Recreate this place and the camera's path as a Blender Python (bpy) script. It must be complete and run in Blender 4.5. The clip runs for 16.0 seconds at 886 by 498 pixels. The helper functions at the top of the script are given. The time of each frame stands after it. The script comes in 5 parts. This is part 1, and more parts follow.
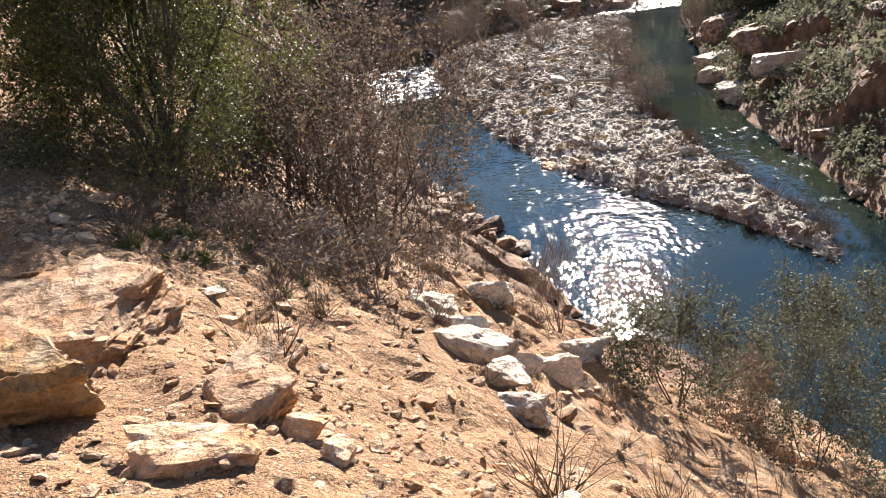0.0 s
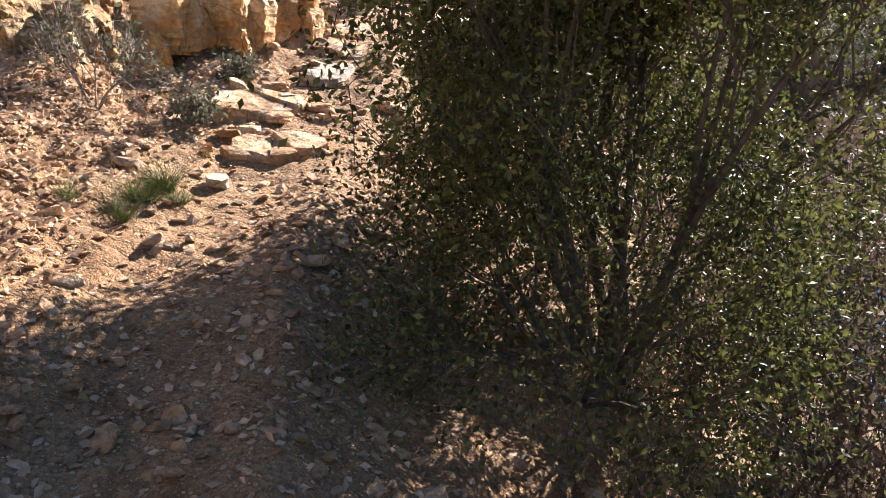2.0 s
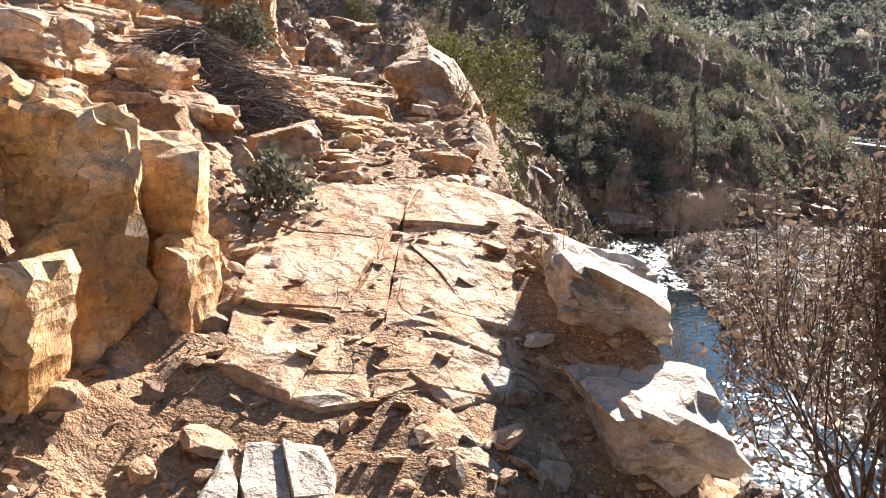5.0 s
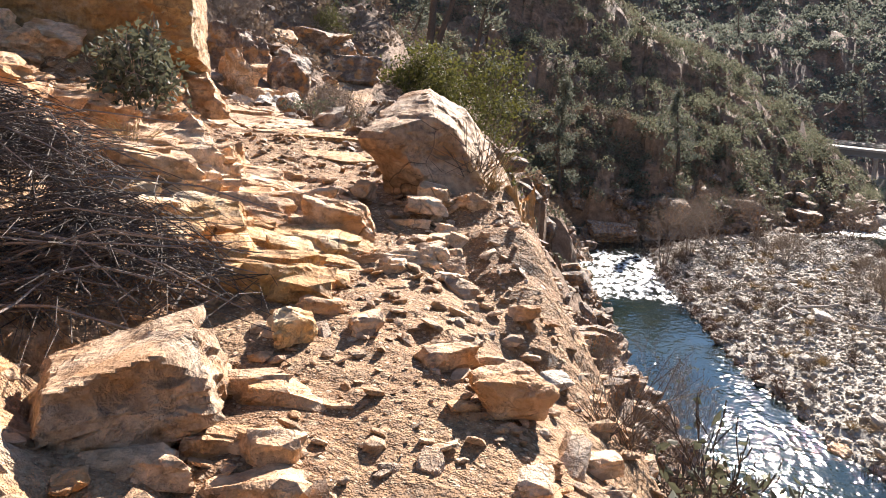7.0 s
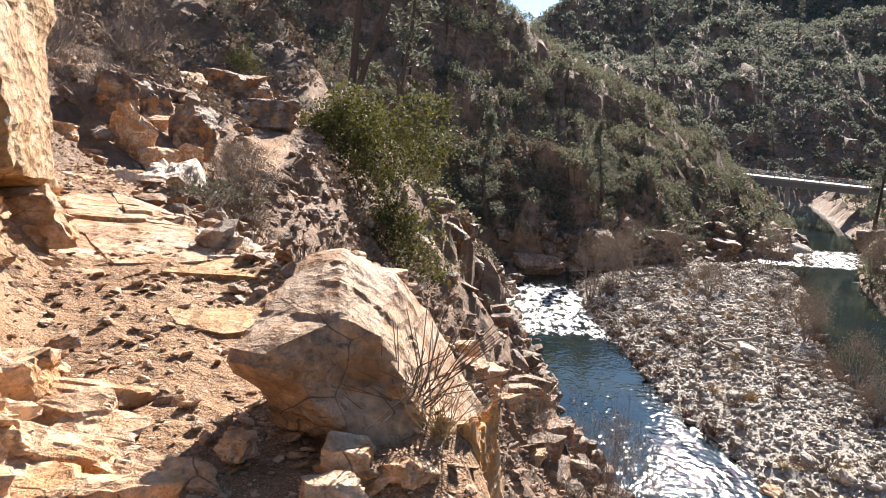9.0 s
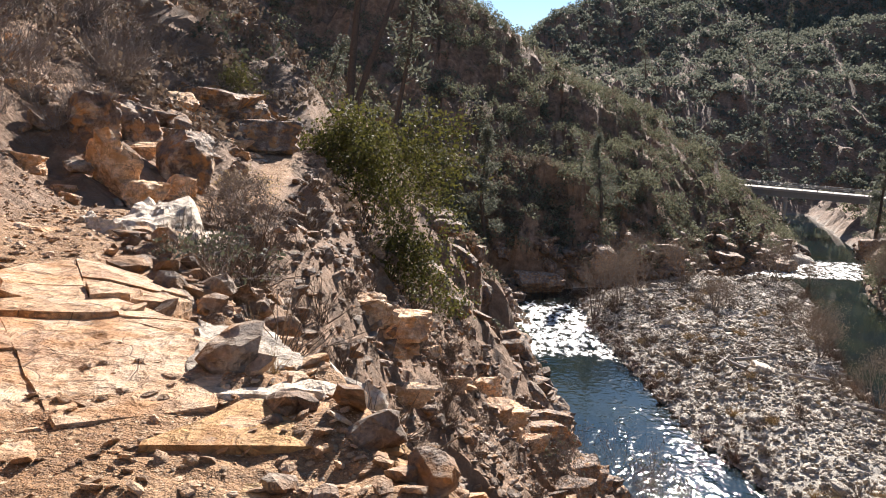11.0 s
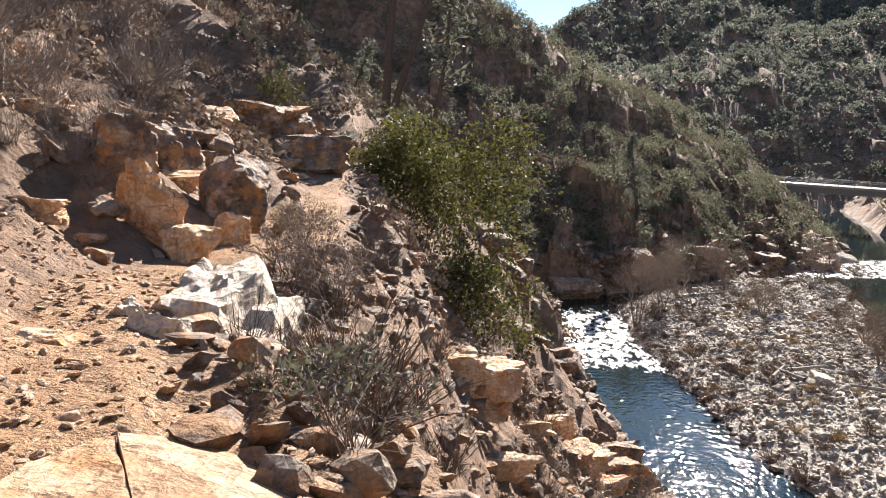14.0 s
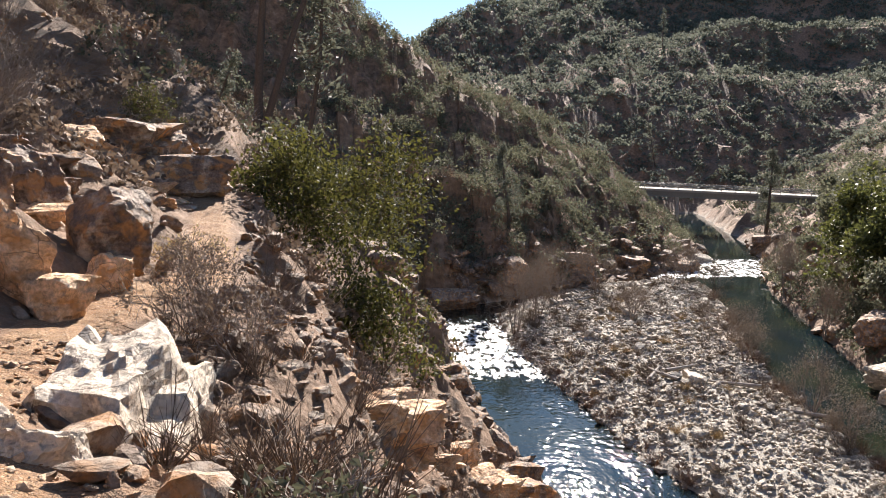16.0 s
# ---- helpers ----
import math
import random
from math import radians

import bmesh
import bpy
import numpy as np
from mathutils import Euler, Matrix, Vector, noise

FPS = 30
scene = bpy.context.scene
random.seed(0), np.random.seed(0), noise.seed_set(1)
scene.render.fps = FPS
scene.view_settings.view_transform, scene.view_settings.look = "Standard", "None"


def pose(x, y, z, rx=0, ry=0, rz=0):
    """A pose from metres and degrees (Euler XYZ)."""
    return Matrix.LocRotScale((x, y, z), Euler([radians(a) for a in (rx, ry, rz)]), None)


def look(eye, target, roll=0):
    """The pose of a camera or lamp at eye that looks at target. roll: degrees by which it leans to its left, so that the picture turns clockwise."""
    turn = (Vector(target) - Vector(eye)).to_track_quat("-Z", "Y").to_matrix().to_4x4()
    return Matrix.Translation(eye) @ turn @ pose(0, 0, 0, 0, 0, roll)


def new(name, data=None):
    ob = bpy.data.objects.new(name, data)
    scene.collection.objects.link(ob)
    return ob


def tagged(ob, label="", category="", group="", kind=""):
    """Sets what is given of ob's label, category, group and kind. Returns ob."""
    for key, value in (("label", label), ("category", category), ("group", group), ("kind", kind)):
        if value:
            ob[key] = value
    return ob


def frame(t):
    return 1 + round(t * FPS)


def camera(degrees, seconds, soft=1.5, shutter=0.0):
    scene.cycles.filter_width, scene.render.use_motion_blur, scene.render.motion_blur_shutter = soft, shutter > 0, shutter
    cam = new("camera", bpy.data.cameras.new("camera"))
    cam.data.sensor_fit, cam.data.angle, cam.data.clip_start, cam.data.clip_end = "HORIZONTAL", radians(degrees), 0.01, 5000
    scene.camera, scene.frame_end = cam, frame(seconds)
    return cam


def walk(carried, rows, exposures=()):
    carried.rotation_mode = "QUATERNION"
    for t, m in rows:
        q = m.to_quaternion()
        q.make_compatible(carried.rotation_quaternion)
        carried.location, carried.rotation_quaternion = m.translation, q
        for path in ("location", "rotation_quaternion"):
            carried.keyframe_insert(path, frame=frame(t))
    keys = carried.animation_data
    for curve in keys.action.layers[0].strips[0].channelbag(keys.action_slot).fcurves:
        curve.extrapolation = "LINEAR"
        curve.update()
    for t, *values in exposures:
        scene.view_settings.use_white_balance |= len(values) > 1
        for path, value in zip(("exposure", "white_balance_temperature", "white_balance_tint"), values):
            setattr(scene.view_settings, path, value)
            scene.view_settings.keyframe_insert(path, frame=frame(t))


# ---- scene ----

# ------------------------------------------------------------ camera and walk
cam = camera(56.0, 16.0, soft=1.0)
PATH = [
    (0, look((0.047, -0.020, 1.406), (0.009, 3.693, -0.080), -7.65)),
    (0.5, look((-0.249, 0.741, 1.404), (-0.562, 4.489, 0.041), -4.51)),
    (1, look((-0.858, 1.909, 1.256), (-1.490, 5.655, 0.003), -1.20)),
    (1.5, look((-1.400, 3.164, 1.272), (-2.447, 6.827, 0.053), 0.62)),
    (2, look((-2.170, 4.353, 1.315), (-3.576, 7.915, 0.159), 1.28)),
    (2.5, look((-2.899, 5.275, 1.383), (-4.339, 8.856, 0.332), 2.11)),
    (3, look((-3.644, 5.963, 1.457), (-5.005, 9.588, 0.453), 2.37)),
    (3.5, look((-4.163, 6.683, 1.631), (-5.358, 10.381, 0.684), 3.02)),
    (4, look((-4.568, 7.566, 1.710), (-5.570, 11.339, 0.839), 3.02)),
    (4.5, look((-4.929, 8.402, 1.803), (-5.768, 12.226, 0.983), 2.45)),
    (4.7, look((-4.997, 8.712, 1.803), (-5.802, 12.543, 0.981), 2.79)),
    (6.8, look((-5.974, 11.938, 2.146), (-6.651, 15.796, 1.332), 2.74)),
    (7, look((-5.972, 12.121, 2.151), (-6.650, 15.982, 1.351), 2.52)),
    (7.5, look((-5.905, 12.642, 2.290), (-6.577, 16.512, 1.533), 2.30)),
    (8, look((-6.009, 13.013, 2.398), (-6.654, 16.898, 1.697), 2.10)),
    (8.5, look((-6.133, 13.339, 2.543), (-6.619, 17.257, 1.901), 2.12)),
    (9, look((-6.293, 13.882, 2.724), (-6.627, 17.813, 2.063), 2.74)),
    (9.2, look((-6.394, 14.091, 2.716), (-6.713, 18.023, 2.055), 2.66)),
    (11.3, look((-7.342, 16.452, 2.800), (-7.618, 20.400, 2.218), 1.29)),
    (11.5, look((-7.411, 16.619, 2.852), (-7.503, 20.574, 2.261), 1.55)),
    (12, look((-7.634, 16.920, 3.019), (-7.350, 20.864, 2.415), 1.82)),
    (12.5, look((-7.982, 17.416, 3.036), (-7.797, 21.364, 2.421), 1.21)),
    (13, look((-8.199, 17.873, 2.982), (-8.224, 21.825, 2.369), 0.87)),
    (13.5, look((-8.453, 18.378, 2.940), (-8.690, 22.324, 2.325), 0.66)),
    (14, look((-8.674, 18.764, 3.000), (-9.073, 22.701, 2.418), 0.33)),
    (14.5, look((-8.813, 19.160, 3.038), (-9.368, 23.081, 2.475), 0.77)),
    (15, look((-9.037, 19.496, 3.020), (-9.601, 23.418, 2.473), 0.76)),
    (15.5, look((-9.238, 19.775, 3.108), (-9.553, 23.726, 2.569), 0.16)),
    (16, look((-9.400, 20.047, 3.122), (-9.174, 24.005, 2.589), -0.45)),
]
walk(cam, PATH, exposures=[(0.0, 1.8), (1.5, 1.72), (2.5, 2.2), (3.5, 2.25), (4.7, 2.08), (6.8, 1.9), (7.5, 1.95), (9.0, 1.8), (11.5, 1.48), (12.0, 1.52), (13.0, 1.75), (14.5, 1.75), (16.0, 1.6)])

# ------------------------------------------------------------ world, sun
SUN_AZ, SUN_EL = 12.5, 29.0          # degrees right of +y, and above the horizon
world = bpy.data.worlds.new("sky")
scene.world = world
world.use_nodes = True
wn, wl = world.node_tree.nodes, world.node_tree.links
sky = wn.new("ShaderNodeTexSky")
sky.sky_type, sky.sun_disc = "NISHITA", False
sky.sun_elevation, sky.sun_rotation = radians(SUN_EL), radians(SUN_AZ)
sky.altitude, sky.air_density, sky.dust_density, sky.ozone_density = 600, 0.9, 0.0, 3.0
wl.new(sky.outputs[0], wn["Background"].inputs[0])
wn["Background"].inputs[1].default_value = 0.057
sun_data = bpy.data.lights.new("sun", "SUN")
sun_data.energy, sun_data.angle, sun_data.color = 5.0, radians(0.5), (1.0, 0.90, 0.815)
sun = new("sun", sun_data)
sun.matrix_world = look((0, 0, 0), (-math.sin(radians(SUN_AZ)) * math.cos(radians(SUN_EL)),
                                    -math.cos(radians(SUN_AZ)) * math.cos(radians(SUN_EL)), -math.sin(radians(SUN_EL))))

# ------------------------------------------------------------ materials
def mat(name):
    m = bpy.data.materials.new(name)
    m.use_nodes = True
    return m, m.node_tree.nodes, m.node_tree.links, m.node_tree.nodes["Principled BSDF"]


def noise_tex(n, l, scale, detail=4.0, rough=0.6, vec=None):
    t = n.new("ShaderNodeTexNoise")
    t.inputs["Scale"].default_value, t.inputs["Detail"].default_value, t.inputs["Roughness"].default_value = scale, detail, rough
    if vec:
        l.new(vec, t.inputs["Vector"])
    return t.outputs["Fac"]


def ramp(n, l, fac, stops):
    r = n.new("ShaderNodeValToRGB")
    el = r.color_ramp.elements
    while len(el) < len(stops):
        el.new(0.5)
    for e, (p, c) in zip(el, stops):
        e.position, e.color = p, (*c, 1)
    l.new(fac, r.inputs[0])
    return r.outputs[0]


def mix(n, l, fac, a, b, mode="MIX"):
    x = n.new("ShaderNodeMix")
    x.data_type, x.blend_type = "RGBA", mode
    for sock, v in ((x.inputs[0], fac), (x.inputs[6], a), (x.inputs[7], b)):
        if isinstance(v, (int, float)):
            sock.default_value = v
        elif isinstance(v, tuple):
            sock.default_value = (*v, 1)
        else:
            l.new(v, sock)
    return x.outputs[2]


def bump(n, l, height, strength, dist, normal=None):
    b = n.new("ShaderNodeBump")
    b.inputs["Strength"].default_value, b.inputs["Distance"].default_value = strength, dist
    l.new(height, b.inputs["Height"])
    if normal:
        l.new(normal, b.inputs["Normal"])
    return b.outputs[0]


def world_pos(n):
    return n.new("ShaderNodeNewGeometry").outputs["Position"]


def rock_colour(n, l, p, stops, crack=0.5, rust=(0.40, 0.19, 0.06)):
    base = ramp(n, l, noise_tex(n, l, 1.3, 5, 0.62, p), stops)
    fine = noise_tex(n, l, 22, 6, 0.7, p)
    base = mix(n, l, 0.7, base, ramp(n, l, fine, [(0.32, (0.22, 0.18, 0.15)), (0.62, (1, 1, 1))]), "MULTIPLY")
    base = mix(n, l, ramp(n, l, noise_tex(n, l, 2.6, 6, 0.7, p), [(0.5, (0, 0, 0)), (0.62, (0.35, 0.35, 0.35))]), base, (0.66, 0.56, 0.44))
    stain = noise_tex(n, l, 4.5, 3, 0.5, p)
    base = mix(n, l, ramp(n, l, stain, [(0.50, (0, 0, 0)), (0.64, (0.75, 0.75, 0.75))]), base, rust)
    lich = noise_tex(n, l, 8.0, 5, 0.7, p)
    base = mix(n, l, ramp(n, l, lich, [(0.6, (0, 0, 0)), (0.7, (0.6, 0.6, 0.6))]), base, (0.12, 0.11, 0.1))
    v = n.new("ShaderNodeTexVoronoi")
    v.feature = "DISTANCE_TO_EDGE"
    v.inputs["Scale"].default_value = 2.3
    warp = n.new("ShaderNodeVectorMath")
    warp.operation = "ADD"
    nz = n.new("ShaderNodeTexNoise")
    nz.inputs["Scale"].default_value = 2.0
    l.new(p, nz.inputs["Vector"])
    sc = n.new("ShaderNodeVectorMath")
    sc.operation = "SCALE"
    sc.inputs["Scale"].default_value = 0.35
    l.new(nz.outputs["Color"], sc.inputs[0])
    l.new(p, warp.inputs[0])
    l.new(sc.outputs[0], warp.inputs[1])
    l.new(warp.outputs[0], v.inputs["Vector"])
    line = ramp(n, l, v.outputs["Distance"], [(0.0, (0.1, 0.1, 0.1)), (0.012, (1, 1, 1))])
    gate = ramp(n, l, noise_tex(n, l, 1.1, 2, 0.5, p), [(0.5, (0, 0, 0)), (0.6, (1, 1, 1))])
    line = mix(n, l, gate, (1.0, 1.0, 1.0), line)
    v2 = n.new("ShaderNodeTexVoronoi")
    v2.feature = "DISTANCE_TO_EDGE"
    v2.inputs["Scale"].default_value = 7.0
    st = n.new("ShaderNodeVectorMath")
    st.operation = "MULTIPLY"
    st.inputs[1].default_value = (0.7, 0.8, 2.2)
    jit = n.new("ShaderNodeTexNoise")
    jit.inputs["Scale"].default_value = 7.0
    l.new(p, jit.inputs["Vector"])
    far = n.new("ShaderNodeVectorMath")
    far.operation = "MULTIPLY_ADD"
    far.inputs[1].default_value = (0.16, 0.16, 0.16)
    l.new(jit.outputs["Color"], far.inputs[0])
    l.new(warp.outputs[0], far.inputs[2])
    l.new(far.outputs[0], st.inputs[0])
    l.new(st.outputs[0], v2.inputs["Vector"])
    hair = ramp(n, l, v2.outputs["Distance"], [(0.0, (0.4, 0.34, 0.28)), (0.014, (1, 1, 1))])
    hair = mix(n, l, ramp(n, l, noise_tex(n, l, 1.9, 3, 0.6, p), [(0.52, (0, 0, 0)), (0.64, (1, 1, 1))]), (1.0, 1.0, 1.0), hair)
    line = mix(n, l, 1.0, line, hair, "MULTIPLY")
    base = mix(n, l, crack, base, line, "MULTIPLY")
    return base, fine, line


def rock_material(name, stops, crack=0.45):
    m, n, l, b = mat(name)
    p = world_pos(n)
    warm = stops[1][1][0] > 2 * stops[1][1][2]
    col, fine, line = rock_colour(n, l, p, stops, crack, (0.40, 0.19, 0.06) if warm else tuple(0.72 * q for q in stops[1][1]))
    oi = n.new("ShaderNodeObjectInfo")
    hs = n.new("ShaderNodeHueSaturation")
    l.new(col, hs.inputs["Color"])
    mr = n.new("ShaderNodeMapRange")
    mr.inputs["To Min"].default_value, mr.inputs["To Max"].default_value = 0.9, 1.12
    l.new(oi.outputs["Random"], mr.inputs["Value"])
    tone = n.new("ShaderNodeMapRange")
    tone.inputs["To Min"].default_value, tone.inputs["To Max"].default_value = 0.62, 1.34
    l.new(n.new("ShaderNodeNewGeometry").outputs["Random Per Island"], tone.inputs["Value"])
    both = n.new("ShaderNodeMath")
    both.operation = "MULTIPLY"
    l.new(mr.outputs[0], both.inputs[0])
    l.new(tone.outputs[0], both.inputs[1])
    l.new(both.outputs[0], hs.inputs["Value"])
    l.new(hs.outputs[0], b.inputs["Base Color"])
    b.inputs["Roughness"].default_value = 0.8
    nb = bump(n, l, fine, 0.9, 0.03)
    for sc, ds in ((4.0, 0.10), (11.0, 0.05)):
        vo = n.new('ShaderNodeTexVoronoi')
        vo.inputs['Scale'].default_value = sc
        sq = n.new('ShaderNodeVectorMath')
        sq.operation = 'MULTIPLY'
        sq.inputs[1].default_value = (1.0, 0.6, 1.5)
        l.new(p, sq.inputs[0])
        l.new(sq.outputs[0], vo.inputs['Vector'])
        nb = bump(n, l, vo.outputs['Distance'], 0.7, ds, nb)
    nb = bump(n, l, noise_tex(n, l, 5, 6, 0.65, p), 0.8, 0.09, nb)
    l.new(bump(n, l, line, 0.5, 0.015, nb), b.inputs["Normal"])
    return m


TAN = [(0.25, (0.36, 0.19, 0.10)), (0.45, (0.61, 0.38, 0.21)), (0.6, (0.70, 0.47, 0.28)), (0.75, (0.45, 0.31, 0.22))]
ORANGE = [(0.25, (0.34, 0.16, 0.06)), (0.45, (0.58, 0.32, 0.11)), (0.6, (0.66, 0.43, 0.19)), (0.8, (0.36, 0.27, 0.18))]
WHITE = [(0.25, (0.38, 0.32, 0.25)), (0.45, (0.55, 0.47, 0.375)), (0.6, (0.63, 0.54, 0.43)), (0.8, (0.36, 0.31, 0.26))]
BROWN = [(0.25, (0.14, 0.085, 0.055)), (0.45, (0.26, 0.17, 0.11)), (0.6, (0.36, 0.26, 0.18)), (0.8, (0.28, 0.22, 0.17))]
DARK = [(0.25, (0.075, 0.055, 0.042)), (0.45, (0.18, 0.12, 0.085)), (0.6, (0.27, 0.19, 0.135)), (0.8, (0.32, 0.25, 0.19))]
GREY = [(0.25, (0.22, 0.20, 0.175)), (0.45, (0.43, 0.375, 0.30)), (0.6, (0.55, 0.48, 0.385)), (0.8, (0.30, 0.26, 0.22))]
M_TAN, M_ORANGE, M_WHITE = rock_material("tan_rock", TAN, 0.75), rock_material("ochre_rock", ORANGE, 0.75), rock_material("pale_rock", WHITE, 0.6)
M_BROWN = rock_material("brown_rock", BROWN, 0.2)
M_DARK, M_GREY = rock_material("dark_rock", DARK), rock_material("river_rock", GREY, 0.1)


def ground_material():
    m, n, l, b = mat("hillside_ground")
    p = world_pos(n)
    attr = n.new("ShaderNodeAttribute")
    attr.attribute_name = "cover"
    sep = n.new("ShaderNodeSeparateColor")
    l.new(attr.outputs["Color"], sep.inputs[0])
    # bare dirt with grit
    grit = noise_tex(n, l, 38, 5, 0.75, p)
    dirt = ramp(n, l, noise_tex(n, l, 1.7, 5, 0.6, p), [(0.3, (0.34, 0.17, 0.075)), (0.5, (0.50, 0.285, 0.135)), (0.7, (0.58, 0.36, 0.19))])
    dirt = mix(n, l, 0.65, dirt, ramp(n, l, grit, [(0.32, (0.22, 0.19, 0.17)), (0.6, (1, 1, 1))]), "MULTIPLY")
    chipc, chipn = dirt, None
    for scale, edge in ((85, 0.30), (34, 0.26), (14, 0.2)):
        v = n.new("ShaderNodeTexVoronoi")
        v.inputs["Scale"].default_value = scale
        l.new(p, v.inputs["Vector"])
        sep_c = n.new("ShaderNodeSeparateColor")
        l.new(v.outputs["Color"], sep_c.inputs[0])
        stone = ramp(n, l, sep_c.outputs[0], [(0.0, (0.24, 0.13, 0.07)), (0.4, (0.47, 0.31, 0.18)), (0.8, (0.60, 0.43, 0.26)), (1.0, (0.70, 0.56, 0.39))])
        here = n.new("ShaderNodeMath")
        here.operation = "MULTIPLY"
        l.new(ramp(n, l, v.outputs["Distance"], [(edge, (1, 1, 1)), (edge + 0.06, (0, 0, 0))]), here.inputs[0])
        l.new(ramp(n, l, sep_c.outputs[1], [(0.45, (0, 0, 0)), (0.5, (1, 1, 1))]), here.inputs[1])
        # dark ring round each chip: contact shade painted into the dirt colour
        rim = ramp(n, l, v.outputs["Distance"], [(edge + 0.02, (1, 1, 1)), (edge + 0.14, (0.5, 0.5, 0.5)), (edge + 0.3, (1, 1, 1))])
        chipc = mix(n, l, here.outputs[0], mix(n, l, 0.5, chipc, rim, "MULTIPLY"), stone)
        chipn = bump(n, l, here.outputs[0], 0.8, 0.35 / scale, chipn)
    rockc, fine, line = rock_colour(n, l, p, TAN)
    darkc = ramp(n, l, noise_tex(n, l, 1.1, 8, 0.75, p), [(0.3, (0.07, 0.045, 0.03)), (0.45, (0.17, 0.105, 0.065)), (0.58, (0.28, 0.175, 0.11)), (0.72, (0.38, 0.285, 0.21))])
    gravel = ramp(n, l, noise_tex(n, l, 3, 8, 0.8, p), [(0.3, (0.18, 0.15, 0.12)), (0.5, (0.42, 0.38, 0.32)), (0.7, (0.58, 0.54, 0.48))])
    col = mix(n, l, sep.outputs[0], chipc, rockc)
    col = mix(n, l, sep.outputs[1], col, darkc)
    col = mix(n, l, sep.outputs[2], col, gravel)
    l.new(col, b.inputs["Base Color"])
    b.inputs["Roughness"].default_value = 0.9
    nb = bump(n, l, grit, 0.9, 0.02, chipn)
    nb = bump(n, l, noise_tex(n, l, 6, 6, 0.7, p), 0.45, 0.08, nb)
    nb = bump(n, l, noise_tex(n, l, 0.7, 8, 0.75, p), 0.7, 0.5, nb)
    l.new(nb, b.inputs["Normal"])
    return m


def leaf_material(name, dark, light, rough=0.4, through_light=0.35):
    m, n, l, b = mat(name)
    rnd = n.new("ShaderNodeNewGeometry").outputs["Random Per Island"]
    col = ramp(n, l, rnd, [(0.0, dark), (0.6, tuple((a + c) / 2 for a, c in zip(dark, light))), (1.0, light)])
    l.new(col, b.inputs["Base Color"])
    b.inputs["Roughness"].default_value = rough
    b.inputs["Specular IOR Level"].default_value = 0.25
    tr = n.new("ShaderNodeBsdfTranslucent")
    l.new(mix(n, l, 0.5, col, light, "MIX"), tr.inputs["Color"])
    ms = n.new("ShaderNodeMixShader")
    ms.inputs[0].default_value = through_light
    l.new(b.outputs[0], ms.inputs[1])
    l.new(tr.outputs[0], ms.inputs[2])
    l.new(ms.outputs[0], n["Material Output"].inputs["Surface"])
    return m


def bark_material(name, a, c):
    m, n, l, b = mat(name)
    p = world_pos(n)
    f = noise_tex(n, l, 18, 5, 0.7, p)
    l.new(ramp(n, l, f, [(0.3, a), (0.7, c)]), b.inputs["Base Color"])
    b.inputs["Roughness"].default_value = 0.85
    l.new(bump(n, l, f, 0.6, 0.02), b.inputs["Normal"])
    return m


M_OAK = leaf_material("oak_leaf", (0.014, 0.020, 0.008), (0.16, 0.17, 0.05), 0.5, 0.32)
M_MANZ = leaf_material("manzanita_leaf", (0.026, 0.032, 0.012), (0.125, 0.12, 0.03), 0.65, 0.35)
M_SAGE = leaf_material("grey_green_leaf", (0.05, 0.055, 0.035), (0.15, 0.155, 0.10), 0.7, 0.25)
M_CHAP = leaf_material("chaparral_leaf", (0.05, 0.056, 0.034), (0.23, 0.235, 0.155), 0.7, 0.3)
M_DRYBR = leaf_material("dry_brush", (0.10, 0.07, 0.05), (0.25, 0.19, 0.14), 0.8, 0.2)
M_RUST = leaf_material("rust_twig", (0.11, 0.06, 0.04), (0.27, 0.17, 0.11), 0.8, 0.2)
M_STRAW = leaf_material("dry_grass", (0.30, 0.21, 0.10), (0.52, 0.40, 0.22), 0.8, 0.3)
M_GRASS = leaf_material("green_grass", (0.08, 0.11, 0.03), (0.20, 0.24, 0.07), 0.6, 0.35)
M_LITTER = leaf_material("fallen_leaf", (0.26, 0.15, 0.08), (0.72, 0.54, 0.39), 0.7, 0.15)
M_FAR = leaf_material("far_chaparral_leaf", (0.065, 0.08, 0.06), (0.21, 0.225, 0.18), 0.8, 0.4)
M_PINE = leaf_material("pine_needle", (0.08, 0.09, 0.065), (0.20, 0.21, 0.16), 0.7, 0.25)
M_BARK = bark_material("dark_bark", (0.035, 0.028, 0.022), (0.13, 0.10, 0.08))
M_TWIG = bark_material("grey_twig", (0.13, 0.10, 0.08), (0.30, 0.25, 0.21))
M_GROUND = ground_material()


